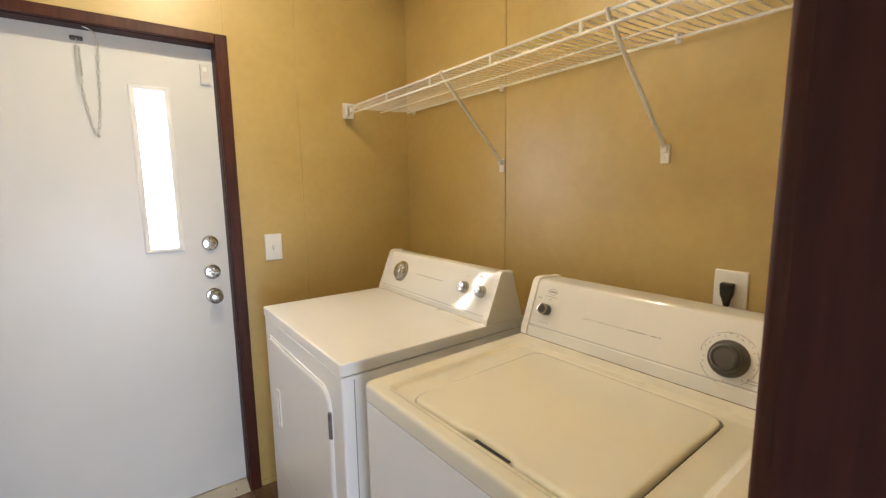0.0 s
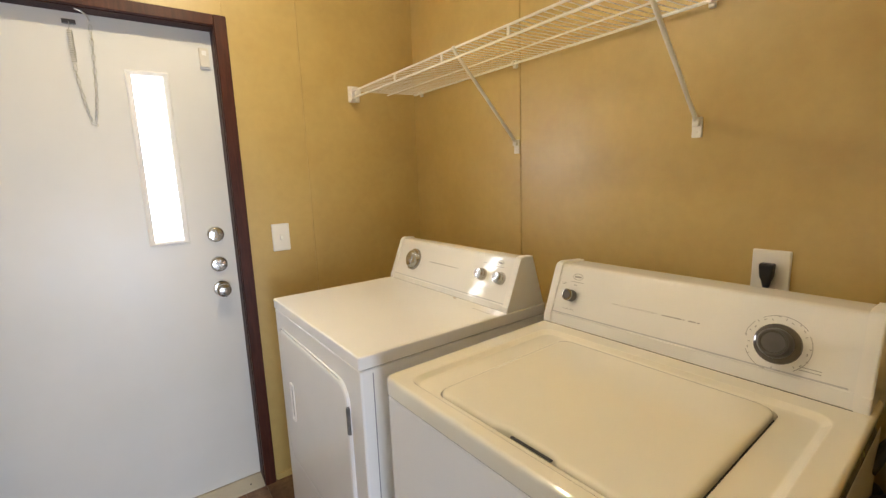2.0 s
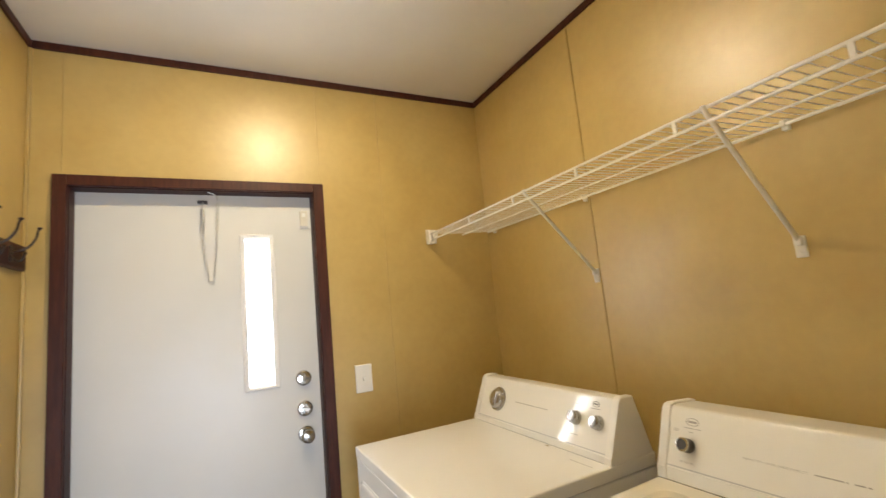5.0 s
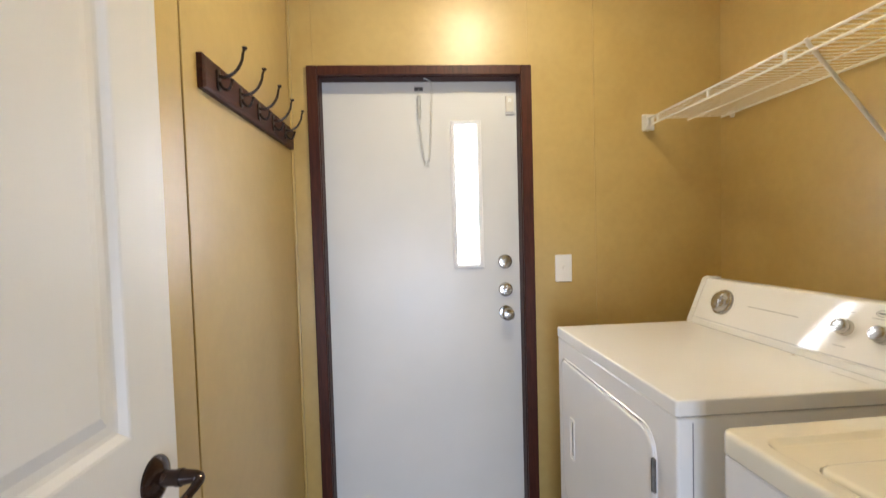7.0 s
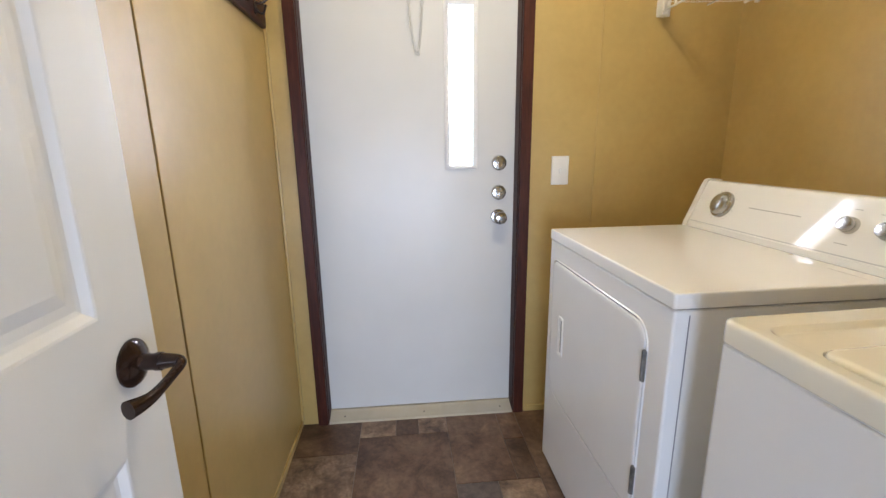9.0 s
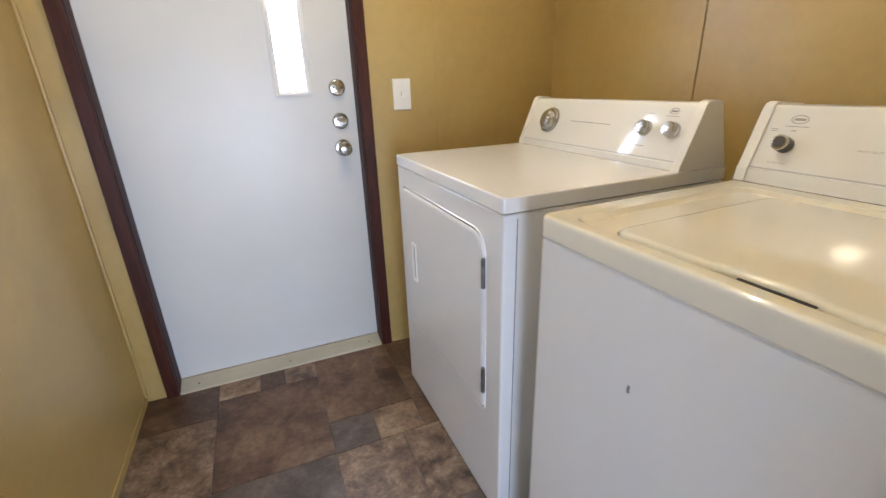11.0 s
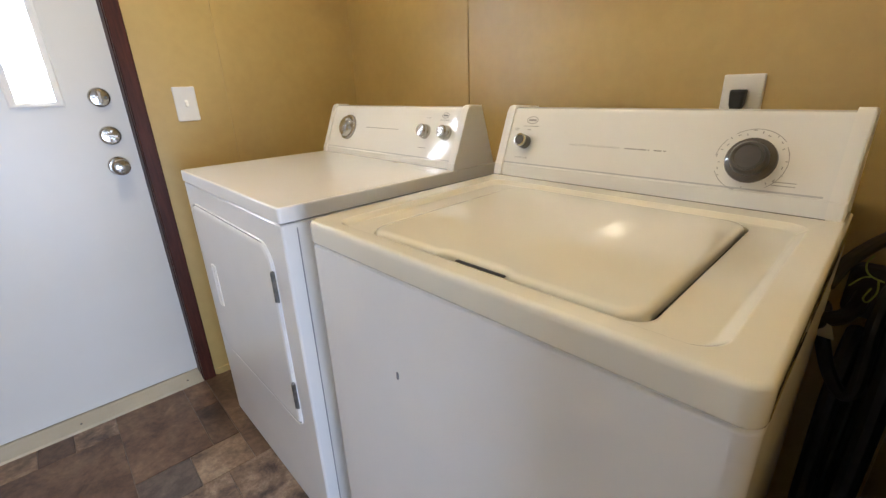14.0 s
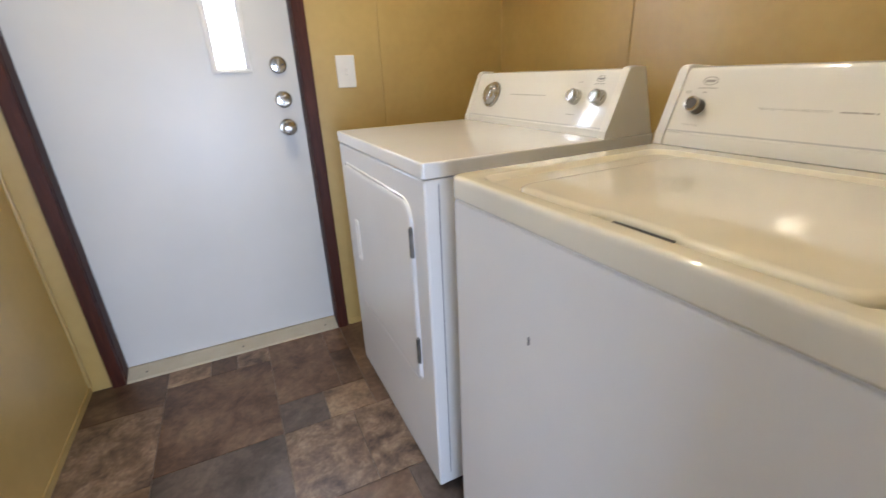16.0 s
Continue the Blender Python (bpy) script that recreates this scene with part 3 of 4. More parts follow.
slab(bm, "x", -0.011, 0.011, -0.030, 0.026, 0, 0.004, 0.010, 0.0015)
hook_bits["hook_plate"] = finish(bm, "hook_plate", M_HOOK)
bm = B()
pts = bend([(0.003, 0, 0.008), (0.022, 0, 0.006), (0.046, 0, 0.020), (0.062, 0, 0.046), (0.066, 0, 0.066), (0.071, 0, 0.078)], 6)
tube(bm, pts, [0.0048 - 0.0018 * k / len(pts) for k in range(len(pts))], 8)
lathe(bm, [(0.003, -0.004), (0.007, 0.001), (0.0075, 0.003), (0.004, 0.005), (0, 0.005)], Matrix.Translation((0.071, 0, 0.078)), 12)
hook_bits["upper_hook"] = finish(bm, "upper_hook", M_HOOK)
bm = B()
pts = bend([(0.003, 0, -0.008), (0.014, 0, -0.024), (0.026, 0, -0.026), (0.033, 0, -0.014), (0.036, 0, -0.004)], 6)
tube(bm, pts, [0.0045 - 0.0014 * k / len(pts) for k in range(len(pts))], 8)
lathe(bm, [(0.003, -0.003), (0.006, 0.001), (0.0035, 0.004), (0, 0.004)], Matrix.Translation((0.036, 0, -0.003)), 12)
hook_bits["lower_hook"] = finish(bm, "lower_hook", M_HOOK)
for y in (1.425, 1.571, 1.717, 1.863, 2.009):
    top = None
    for nm, me in hook_bits.items():
        ob = new(nm, me)
        ob.parent = top or rack
        ob.matrix_local = Matrix() if top else WM[rack.name].inverted() @ Matrix.Translation((bx, y, 1.735))
        top = top or ob

# ---- light switch and outlet ----
sw = thing("light_switch", (0.598, YN, 1.15), "cream plastic light switch plate beside the outside door", "light switch")
bm = B()
slab(bm, "y", 0.560, 0.636, 1.088, 1.210, YN, YN - 0.006, 0.004, 0.004)
part("plate", bm, M_PLATE, sw)
bm = B()
loft(bm, [[(0.593, YN - 0.006, 1.137), (0.603, YN - 0.006, 1.137), (0.603, YN - 0.006, 1.161), (0.593, YN - 0.006, 1.161)],
          [(0.594, YN - 0.018, 1.140), (0.602, YN - 0.018, 1.140), (0.602, YN - 0.016, 1.150), (0.594, YN - 0.016, 1.150)]])
part("toggle", bm, M_PLATE, sw)
for z in (1.119, 1.179):
    bm = B()
    lathe(bm, [(0.003, 0), (0.003, 0.0008), (0.0, 0.001)], Matrix.Translation((0.598, YN - 0.006, z)) @ Matrix.Rotation(radians(90), 4, "X"), 10)
    part("screw", bm, M_PLATE, sw)

outlet = thing("wall_outlet", (XE, 0.548, 1.11), "large white outlet plate on the wall above the washer", "outlet")
bm = B()
slab(bm, "x", 0.507, 0.588, 1.046, 1.182, XE, XE - 0.007, 0.004, 0.004)
part("plate", bm, M_PLATE, outlet)
for z in (1.135, 1.082):
    bm = B()
    slab(bm, "x", 0.532, 0.564, z - 0.014, z + 0.014, XE - 0.007, XE - 0.009, 0.008, 0.001)
    part("socket", bm, M_PLATE, outlet)
plug = thing("power_plug", (XE - 0.02, 0.550, 1.13), "black power plug and cord in the outlet", "power cord")
bm = B()
loft(bm, rings("z", [(XE - 0.022, XE - 0.012, 0.545, 0.555, 0.004, 1.066), (XE - 0.024, XE - 0.011, 0.544, 0.556, 0.005, 1.086), (XE - 0.027, XE - 0.010, 0.541, 0.559, 0.005, 1.104),
                     (XE - 0.030, XE - 0.009, 0.536, 0.564, 0.005, 1.118), (XE - 0.030, XE - 0.009, 0.534, 0.566, 0.005, 1.146), (XE - 0.027, XE - 0.009, 0.536, 0.564, 0.004, 1.150)]))
part("plug_body", bm, M_BLACK, plug)
bm = B()
tube(bm, bend([(XE - 0.020, 0.551, 1.085), (XE - 0.022, 0.553, 1.04), (XE - 0.04, 0.56, 0.95), (XE - 0.06, 0.52, 0.80), (XE - 0.08, 0.46, 0.70)], 6), 0.005, 8)
part("cord", bm, M_BLACK, plug)

# ---- wire shelf ----
SX0, SX1, SZ = 0.975, 1.322, 1.798
SY0, SY1 = YS + 0.012, YN - 0.030
shelf = thing("wire_shelf", ((SX0 + SX1) / 2, (SY0 + SY1) / 2, SZ - 0.03), "white vinyl-coated wire shelf with two diagonal braces", "shelf")
for nm, x, z, r in (("front_rail", SX0, SZ, 0.0038), ("lower_rail", SX0 - 0.001, SZ - 0.031, 0.0040), ("middle_rod", 1.165, SZ - 0.004, 0.0030), ("back_rail", SX1, SZ + 0.008, 0.0045)):
    bm = B()
    tube(bm, [(x, SY0, z), (x, SY1, z)], r, 10)
    part(nm, bm, M_WIRE, shelf)
y = 1.725 + 0.317
while y > SY0:
    bm = B()
    slab(bm, "x", y - 0.0045, y + 0.0045, SZ - 0.032, SZ + 0.001, SX0 - 0.003, SX0 + 0.003, 0.0015, 0.001)
    part("tie", bm, M_WIRE, shelf)
    y -= 0.317
bm = B()
tube(bm, [(SX0, 0, SZ + 0.003), (SX0 + 0.12, 0, SZ + 0.0035), (SX1 - 0.05, 0, SZ + 0.009), (SX1, 0, SZ + 0.013)], 0.0014, 6)
wire_me = finish(bm, "deck_wire", M_WIRE)
for i in range(int((SY1 - SY0) / 0.0254)):
    ob = new("deck_wire", wire_me)
    ob.parent = shelf
    ob.matrix_local = WM[shelf.name].inverted() @ Matrix.Translation((0, SY1 - 0.008 - 0.0254 * i, 0))
for yt, yf in ((1.338, 1.420), (0.702, 0.742)):
    bm = B()
    tube(bm, [(SX0 - 0.006, yt, SZ + 0.004), (SX0 + 0.004, yt + 0.001, SZ - 0.012), (XE - 0.014, yf, 1.520), (XE - 0.006, yf, 1.500)], 0.0058, 10)
    br = part("brace", bm, M_WIRE, shelf)
    bm = B()
    slab(bm, "x", yf - 0.013, yf + 0.013, 1.470, 1.524, XE, XE - 0.005, 0.003, 0.0015)
    slab(bm, "x", yf - 0.009, yf + 0.009, 1.500, 1.522, XE - 0.005, XE - 0.016, 0.003, 0.002)
    lathe(bm, [(0.004, 0), (0.004, 0.002), (0, 0.003)], Matrix.Translation((XE - 0.005, yf, 1.484)) @ Matrix.Rotation(radians(-90), 4, "Y"), 10)
    part("brace_foot", bm, M_WIRE, br)
for yc in (2.08, 1.420, 0.720, 0.24):
    bm = B()
    slab(bm, "x", yc - 0.008, yc + 0.008, SZ - 0.006, SZ + 0.022, XE, XE - 0.012, 0.003, 0.002)
    slab(bm, "x", yc - 0.006, yc + 0.006, SZ + 0.002, SZ + 0.018, XE - 0.012, XE - 0.026, 0.003, 0.002)
    part("wall_clip", bm, M_WIRE, shelf)
bm = B()
slab(bm, "y", SX0 - 0.006, SX0 + 0.050, SZ - 0.042, SZ + 0.030, YN, YN - 0.006, 0.004, 0.002)
slab(bm, "y", SX0 - 0.006, SX0 + 0.004, SZ - 0.042, SZ + 0.022, YN - 0.006, YN - 0.040, 0.003, 0.002)
slab(bm, "y", SX0 + 0.014, SX0 + 0.024, SZ - 0.038, SZ + 0.016, YN - 0.006, YN - 0.040, 0.003, 0.002)
slab(bm, "y", SX0 - 0.006, SX0 + 0.024, SZ - 0.046, SZ - 0.038, YN - 0.006, YN - 0.040, 0.002, 0.001)
part("end_bracket", bm, M_WIRE, shelf)

# ---- ceiling lamp ----
lamp = thing("ceiling_lamp", (0.29, 1.34, ZC), "round flush ceiling lamp with a small warm glowing lens", "ceiling lamp")
at = Matrix.Translation((0.29, 1.34, ZC))
bm = B()
lathe(bm, [(0.0, 0.0), (0.058, 0.0), (0.058, -0.008), (0.050, -0.014), (0.018, -0.016), (0.016, -0.028), (0.0, -0.028)], at, 36)
part("canopy", bm, M_WIRE, lamp, "white metal canopy")
bm = B()
lathe(bm, [(0.018, -0.020), (0.045, -0.022), (0.060, -0.028), (0.065, -0.037), (0.063, -0.039), (0.056, -0.031), (0.040, -0.026), (0.018, -0.024)], at, 40)
part("shade", bm, M_SHADE, lamp, "shallow frosted glass shade")
bm = B()
lathe(bm, [(0.0315, -0.0275), (0.0315, -0.037), (0.029, -0.043), (0.019, -0.049), (0.0, -0.052)], at, 28)
part("lens", bm, M_LAMPGLASS, lamp, "small warm glowing bulb")


# ---- washer and dryer ----
def knob(parent, m, r, h, mat, grip=None, skirt=None, name="knob", label="", rim=None):
    bm = B()
    lathe(bm, [(r, 0.002), (r, h * 0.55), (r * 0.95, h * 0.85), (r * 0.84, h * 0.97), (r * 0.55, h), (0, h)], m, 32)
    k = part(name, bm, mat, parent, label, local=True)
    if skirt:
        bm = B()
        lathe(bm, [(skirt[0], 0.0), (skirt[0], 0.004), (skirt[0] * 0.97, 0.008), (r * 1.02, 0.012), (r * 1.0, 0.012)], m, 40)
        part("skirt", bm, skirt[1], k, local=True)
    if rim:
        bm = B()
        lathe(bm, [(r * 0.80, h * 0.96), (r * 0.79, h + 0.0016), (r * 0.70, h + 0.0018), (r * 0.66, h * 0.98)], m, 32)
        part("rim", bm, rim, k, local=True)
    if grip:
        bm = B()
        loft(bm, [[m @ Vector((*p, hh)) for p in rrect(-w, w, -r * 0.96, r * 0.96, w * 0.9, 4)] for w, hh in ((r * 0.26, h * 0.6), (r * 0.22, h + 0.009), (r * 0.14, h + 0.012))])
        part("grip", bm, grip, k, local=True)
    return k


def console(parent, prof, cap, first, width):
    """A sloping control panel: face between two end caps, with a grey line above its foot."""
    bm = B()
    extrude_profile(bm, prof, first + 0.024, width - 0.024)
    face = part("console", bm, M_CONSOLE, parent, "glossy white sloping control panel", local=True, angle=25)
    for a, b in ((first, first + 0.024), (width - 0.024, width)):
        bm = B()
        n = len(cap)
        cx, cz = sum(p[0] for p in cap) / n, sum(p[1] for p in cap) / n
        e = [(x + (cx - x) * 0.03, z + (cz - z) * 0.03) for x, z in cap]
        s0, s1 = (e, cap) if a == first else (cap, e)
        loft(bm, [[(x, a, z) for x, z in s0], [(x, a + 0.003, z) for x, z in (cap)], [(x, b - 0.003, z) for x, z in cap], [(x, b, z) for x, z in s1]])
        part("end_cap", bm, M_CONEND, face, local=True, angle=25)
    return face


def on_face(prof, i, u, y, lift=0.0005):
    """A frame on the panel's face between profile points i and i+1: u up the slope (0 to 1), y along it; z points out."""
    p, q = Vector((prof[i][0], 0, prof[i][1])), Vector((prof[i + 1][0], 0, prof[i + 1][1]))
    up = (q - p).normalized()
    right = Vector((0, -1, 0))
    out = right.cross(up).normalized()
    o = p.lerp(q, u) + Vector((0, y, 0)) + out * lift
    return Matrix(((right.x, up.x, out.x, o.x), (right.y, up.y, out.y, o.y), (right.z, up.z, out.z, o.z), (0, 0, 0, 1)))


def bars(parent, m, sizes, mat, name="print_bar"):
    """Flat printed bars: rows of (x, y, width, height) on the plane of m."""
    for x, y, w, h in sizes:
        bm = B()
        loft(bm, [[m @ Vector((*p, hh)) for p in rrect(x - w / 2, x + w / 2, y - h / 2, y + h / 2)] for hh in (0, 0.0002)])
        part(name, bm, mat, parent, local=True)


def arc_line(parent, m, r, a0, a1, wid, mat):
    bm = B()
    n = max(6, int(abs(a1 - a0) / 6))
    pts = [radians(a0 + (a1 - a0) * k / n) for k in range(n + 1)]
    for h in (0.0003,):
        vs = [(bm.verts.new(m @ Vector(((r - wid) * math.cos(t), (r - wid) * math.sin(t), h))), bm.verts.new(m @ Vector(((r + wid) * math.cos(t), (r + wid) * math.sin(t), h)))) for t in pts]
        for a, b in zip(vs, vs[1:]):
            bm.faces.new((a[0], a[1], b[1], b[0]))
    return part("dial_arc", bm, mat, parent, local=True)


def emblem(parent, m, w, h, mat):
    """A plain oval ring with a bar in it and a short line under it."""
    bm = B()
    n = 28
    a = [bm.verts.new(m @ Vector((w * math.cos(2 * math.pi * k / n), h * math.sin(2 * math.pi * k / n), 0.0003))) for k in range(n)]
    b = [bm.verts.new(m @ Vector((w * 0.88 * math.cos(2 * math.pi * k / n), h * 0.82 * math.sin(2 * math.pi * k / n), 0.0003))) for k in range(n)]
    for k in range(n):
        bm.faces.new((a[k], a[(k + 1) % n], b[(k + 1) % n], b[k]))
    part("emblem", bm, mat, parent, local=True)
    bars(parent, m, [(0, 0, w * 1.3, h * 0.55), (0, -h * 1.6, w * 2.6, h * 0.16)], mat)


# washer: local x runs from its front to its back, local y along its width
WW, WD, WT = 0.720, 0.650, 0.955
washer = thing("washing_machine", (0.503, 0.273, 0), "white top-loading washing machine, closed, its lid coloured with yellow lamplight", "washing machine", turn=2.0)
bm = B()
loft(bm, rings("z", [(0.0, WD, 0, WW, 0.022, 0.012), (0.0, WD, 0, WW, 0.020, 0.904), (0.002, WD - 0.002, 0.002, WW - 0.002, 0.018, 0.907), (0.0045, WD - 0.006, 0.0045, WW - 0.0045, 0.016, 0.9085),
                     (0.0045, WD - 0.006, 0.0045, WW - 0.0045, 0.016, 0.913)], 6))
part("cabinet", bm, M_CABINET, washer, "white enamelled cabinet with a small chip", local=True)
LU0, LU1, LV0, LV1 = 0.048, 0.478, 0.112, 0.594
bm = B()
hole = (LU0, LU1, LV0, LV1, 0.030)
loft(bm, rings("z", [(0.004, WD, 0.004, WW - 0.004, 0.018, 0.9105), (0.000, WD, 0.000, WW, 0.020, 0.9125), (-0.001, WD, -0.001, WW + 0.001, 0.021, 0.916), (-0.001, WD, -0.001, WW + 0.001, 0.021, 0.943),
                     (-0.0005, WD - 0.001, -0.0005, WW + 0.0005, 0.0205, 0.9490), (0.0012, WD - 0.002, 0.0012, WW - 0.0012, 0.019, 0.9523), (0.0040, WD - 0.004, 0.0040, WW - 0.0040, 0.017, 0.9543), (0.0075, WD - 0.006, 0.0075, WW - 0.0075, 0.014, WT),
                     (0.028, 0.505, 0.040, 0.672, 0.034, WT), (0.031, 0.501, 0.044, 0.668, 0.033, WT - 0.0015), (0.036, 0.495, 0.053, 0.659, 0.030, WT - 0.008),
                     (0.040, 0.490, 0.059, 0.653, 0.030, WT - 0.0095), (hole[0], hole[1], hole[2], hole[3], hole[4], WT - 0.010), (hole[0] + 0.001, hole[1] - 0.001, hole[2] + 0.001, hole[3] - 0.001, hole[4], WT - 0.030)], 7), False, True)
wtop = part("top_panel", bm, M_LAMP_TINTED, washer, "glossy off-white enamel top with a shallow recess, yellow lamplight in its colour", local=True, angle=50)
# lid with a finger notch in its front edge
bm = B()


def lid_ring(e, z, r=0.028):
    pts = rrect(LU0 + 0.002 + e, LU1 - 0.002 - e, LV0 + 0.006 + e, LV1 - 0.003 - e, r, 6)
    out = []
    for i, p in enumerate(pts):
        out.append((*p, z))
        q = pts[(i + 1) % len(pts)]
        if abs(p[0] - q[0]) < 1e-6 and p[1] - q[1] > 0.2:      # the front edge, from high y to low y
            for y, d in ((0.424, 0.0), (0.410, 0.006), (0.396, 0.009), (0.306, 0.009), (0.294, 0.006), (0.282, 0.0)):
                out.append((p[0] + d, y, z))
    return out


loft(bm, [lid_ring(0.0, WT - 0.022), lid_ring(0.0, WT - 0.010), lid_ring(0.0015, WT - 0.0055), lid_ring(0.005, WT - 0.003), lid_ring(0.012, WT - 0.0020)], True, True)
lid = part("lid", bm, M_LAMP_TINTED, washer, "glossy off-white lid, yellow lamplight in its colour", local=True, angle=50)
# dark strip laid in the finger notch to paint its shadow
bm = B()
slab(bm, "z", LU0 + 0.003, LU0 + 0.0095, 0.296, 0.384, WT - 0.0105, WT - 0.0095, 0.002, 0.0)
part("finger_slot", bm, M_GAP_SHADOW, lid, "dark strip painting the shadow in the finger gap", local=True)
# another dark strip paints the shadow in the gap beside the lid
bm = B()
slab(bm, "z", 0.08, 0.450, LV0 + 0.0012, LV0 + 0.0056, WT - 0.029, WT - 0.016, 0.001, 0.0)
part("gasket", bm, M_GAP_SHADOW, lid, "dark strip painting the shadow in the gap along the lid", local=True)
bm = B()
slab(bm, "x", 0.472, 0.477, 0.722, 0.737, 0.0005, -0.0015, 0.0025, 0.0008)
part("chip", bm, M_INK_SHADOW, washer, "small dark chip in the enamel", local=True)
# unseen back of the panel drawn deeper so it shades the wall behind
wprof = [(0.556, WT), (0.560, WT + 0.028), (0.563, WT + 0.030), (0.612, WT + 0.156), (0.618, WT + 0.163), (0.630, WT + 0.166), (0.715, WT + 0.160), (0.735, WT - 0.05), (0.62, WT - 0.001)]
wcap = [(0.551, WT - 0.001), (0.556, WT + 0.028), (0.559, WT + 0.031), (0.609, WT + 0.160), (0.616, WT + 0.168), (0.630, WT + 0.171), (0.719, WT + 0.164), (0.739, WT - 0.06), (0.652, WT - 0.06), (0.652, WT - 0.001)]
wcon = console(washer, wprof, wcap, 0.008, WW)
# shadow at the panel's foot, painted as a dark strip
bm = B()
slab(bm, "z", 0.5490, 0.5510, 0.030, WW - 0.004, WT - 0.001, WT + 0.0009)
part("base_gap", bm, M_GAP_SHADOW, wcon, "dark strip painting the shadow under the control panel", local=True)
bars(wcon, on_face(wprof, 2, 0.02, WW / 2 + 0.008), [(0, 0, WW - 0.066, 0.003)], M_GREY, "grey_line")
m = on_face(wprof, 2, 0.40, 0.154)
knob(wcon, m, 0.030, 0.034, M_DKNOB, None, (0.0405, M_SKIRT), "cycle_dial", "large dark grey cycle dial", M_SKIRT)
arc_line(wcon, m, 0.057, 40, 125, 0.0006, M_INKPALE)
arc_line(wcon, m, 0.057, 140, 175, 0.0006, M_INKPALE)
arc_line(wcon, m, 0.057, 205, 260, 0.0006, M_INKPALE)
arc_line(wcon, m, 0.055, -55, 30, 0.0006, M_INKPALE)
for k in range(26):
    t = radians(-50 + 13.2 * k)
    if 20 < k < 23:
        continue
    mm = m @ Matrix.Rotation(t, 4, "Z") @ Matrix.Translation((0.049 + 0.003 * (k % 3), 0, 0))
    bars(wcon, mm, [(0, 0, 0.0016 if k % 2 else 0.004, 0.005 if k % 2 else 0.0016)], M_INKPALE, "dial_mark")
bars(wcon, on_face(wprof, 2, 0.13, 0.097), [(0, 0.003, 0.034, 0.0016), (0, -0.003, 0.034, 0.0016)], M_INKPALE)
m = on_face(wprof, 2, 0.42, 0.642)
knob(wcon, m, 0.0170, 0.026, M_DKNOB, None, None, "level_knob", "small dark grey knob with a silver ring")
bm = B()
lathe(bm, [(0.0164, 0.0235), (0.0162, 0.0278), (0.0122, 0.0284), (0.0116, 0.0250)], m, 28)
part("silver_ring", bm, M_CHROME, wcon, local=True)
lettering("print", "WATER LEVEL", 0.0062, on_face(wprof, 2, 0.13, 0.645, 0.0006), M_INKPALE, wcon)
bars(wcon, on_face(wprof, 2, 0.66, 0.649), [(0.010, 0, 0.010, 0.0018), (-0.028, 0.002, 0.014, 0.0014), (-0.028, -0.002, 0.012, 0.0014)], M_INKPALE)
emblem(wcon, on_face(wprof, 2, 0.84, 0.636), 0.017, 0.0095, M_INKPALE)
lettering("print", "HEAVY DUTY   EXTRA LARGE CAPACITY", 0.0066, on_face(wprof, 2, 0.44, 0.457, 0.0006), M_INKPALE, wcon)
bars(wcon, on_face(wprof, 2, 0.44, 0.343), [(0.040, 0, 0.006, 0.0026), (0.026, 0, 0.016, 0.0026), (0.008, 0, 0.003, 0.0026), (-0.006, 0, 0.018, 0.0026), (-0.030, 0, 0.026, 0.0026)], M_INKPALE)

# dryer
DW, DD, DT = 0.737, 0.695, 0.955
dryer = thing("clothes_dryer", (0.476, 1.119, 0), "white front-loading clothes dryer with a rounded door, closed", "clothes dryer", turn=0.7)
bm = B()
loft(bm, rings("z", [(0.0, DD, 0, DW, 0.007, 0.015), (0.0, DD, 0, DW, 0.007, 0.913), (0.003, DD - 0.003, 0.003, DW - 0.003, 0.006, 0.916)], 6))
body = part("cabinet", bm, M_CABINET, dryer, "white enamelled cabinet", local=True)
for sy in (0.05, DW - 0.05):
    for sx in (0.06, DD - 0.06):
        bm = B()
        lathe(bm, [(0.018, 0.0), (0.018, 0.008), (0.008, 0.010), (0.008, 0.02)], Matrix.Translation((sx, sy, 0)), 14)
        part("foot", bm, M_BLACK, dryer, local=True)
bm = B()
loft(bm, rings("z", [(0.002, DD, 0.002, DW - 0.002, 0.014, 0.918), (-0.003, DD, -0.002, DW + 0.002, 0.008, 0.921), (-0.003, DD, -0.002, DW + 0.002, 0.008, 0.9505),
                     (-0.0022, DD, -0.0012, DW + 0.0012, 0.0075, 0.9532), (0.000, DD, 0.001, DW - 0.001, 0.006, 0.9546), (0.003, DD, 0.004, DW - 0.004, 0.005, DT)], 5))
part("top_panel", bm, M_ENAMEL, dryer, "glossy white enamel top", local=True, angle=50)
bm = B()
slab(bm, "y", 0.034, 0.0365, 0.05, 0.905, 0.0005, -0.0008)
part("side_seam", bm, M_INK_SHADOW, dryer, local=True)
# door: rounded panel in a shallow groove
DV0, DV1, DZ0, DZ1 = 0.082, 0.690, 0.336, 0.850


def door_ring(e, x):
    """The door's outline grown by e: a wide curve at one foot, small ones at the hinge side."""
    a0, a1, b0, b1 = DV0 - e, DV1 + e, DZ0 - e, DZ1 + e
    out = []
    for ca, cb, sa, sb, rr, start in ((a1, b0, -1, 1, 0.085, -90), (a1, b1, -1, -1, 0.032, 0), (a0, b1, 1, -1, 0.055, 90), (a0, b0, 1, 1, 0.020, 180)):
        rr += e
        for k in range(8):
            t = radians(start + 90 * k / 7)
            out.append((x, ca + sa * rr + rr * math.cos(t), cb + sb * rr + rr * math.sin(t)))
    return out


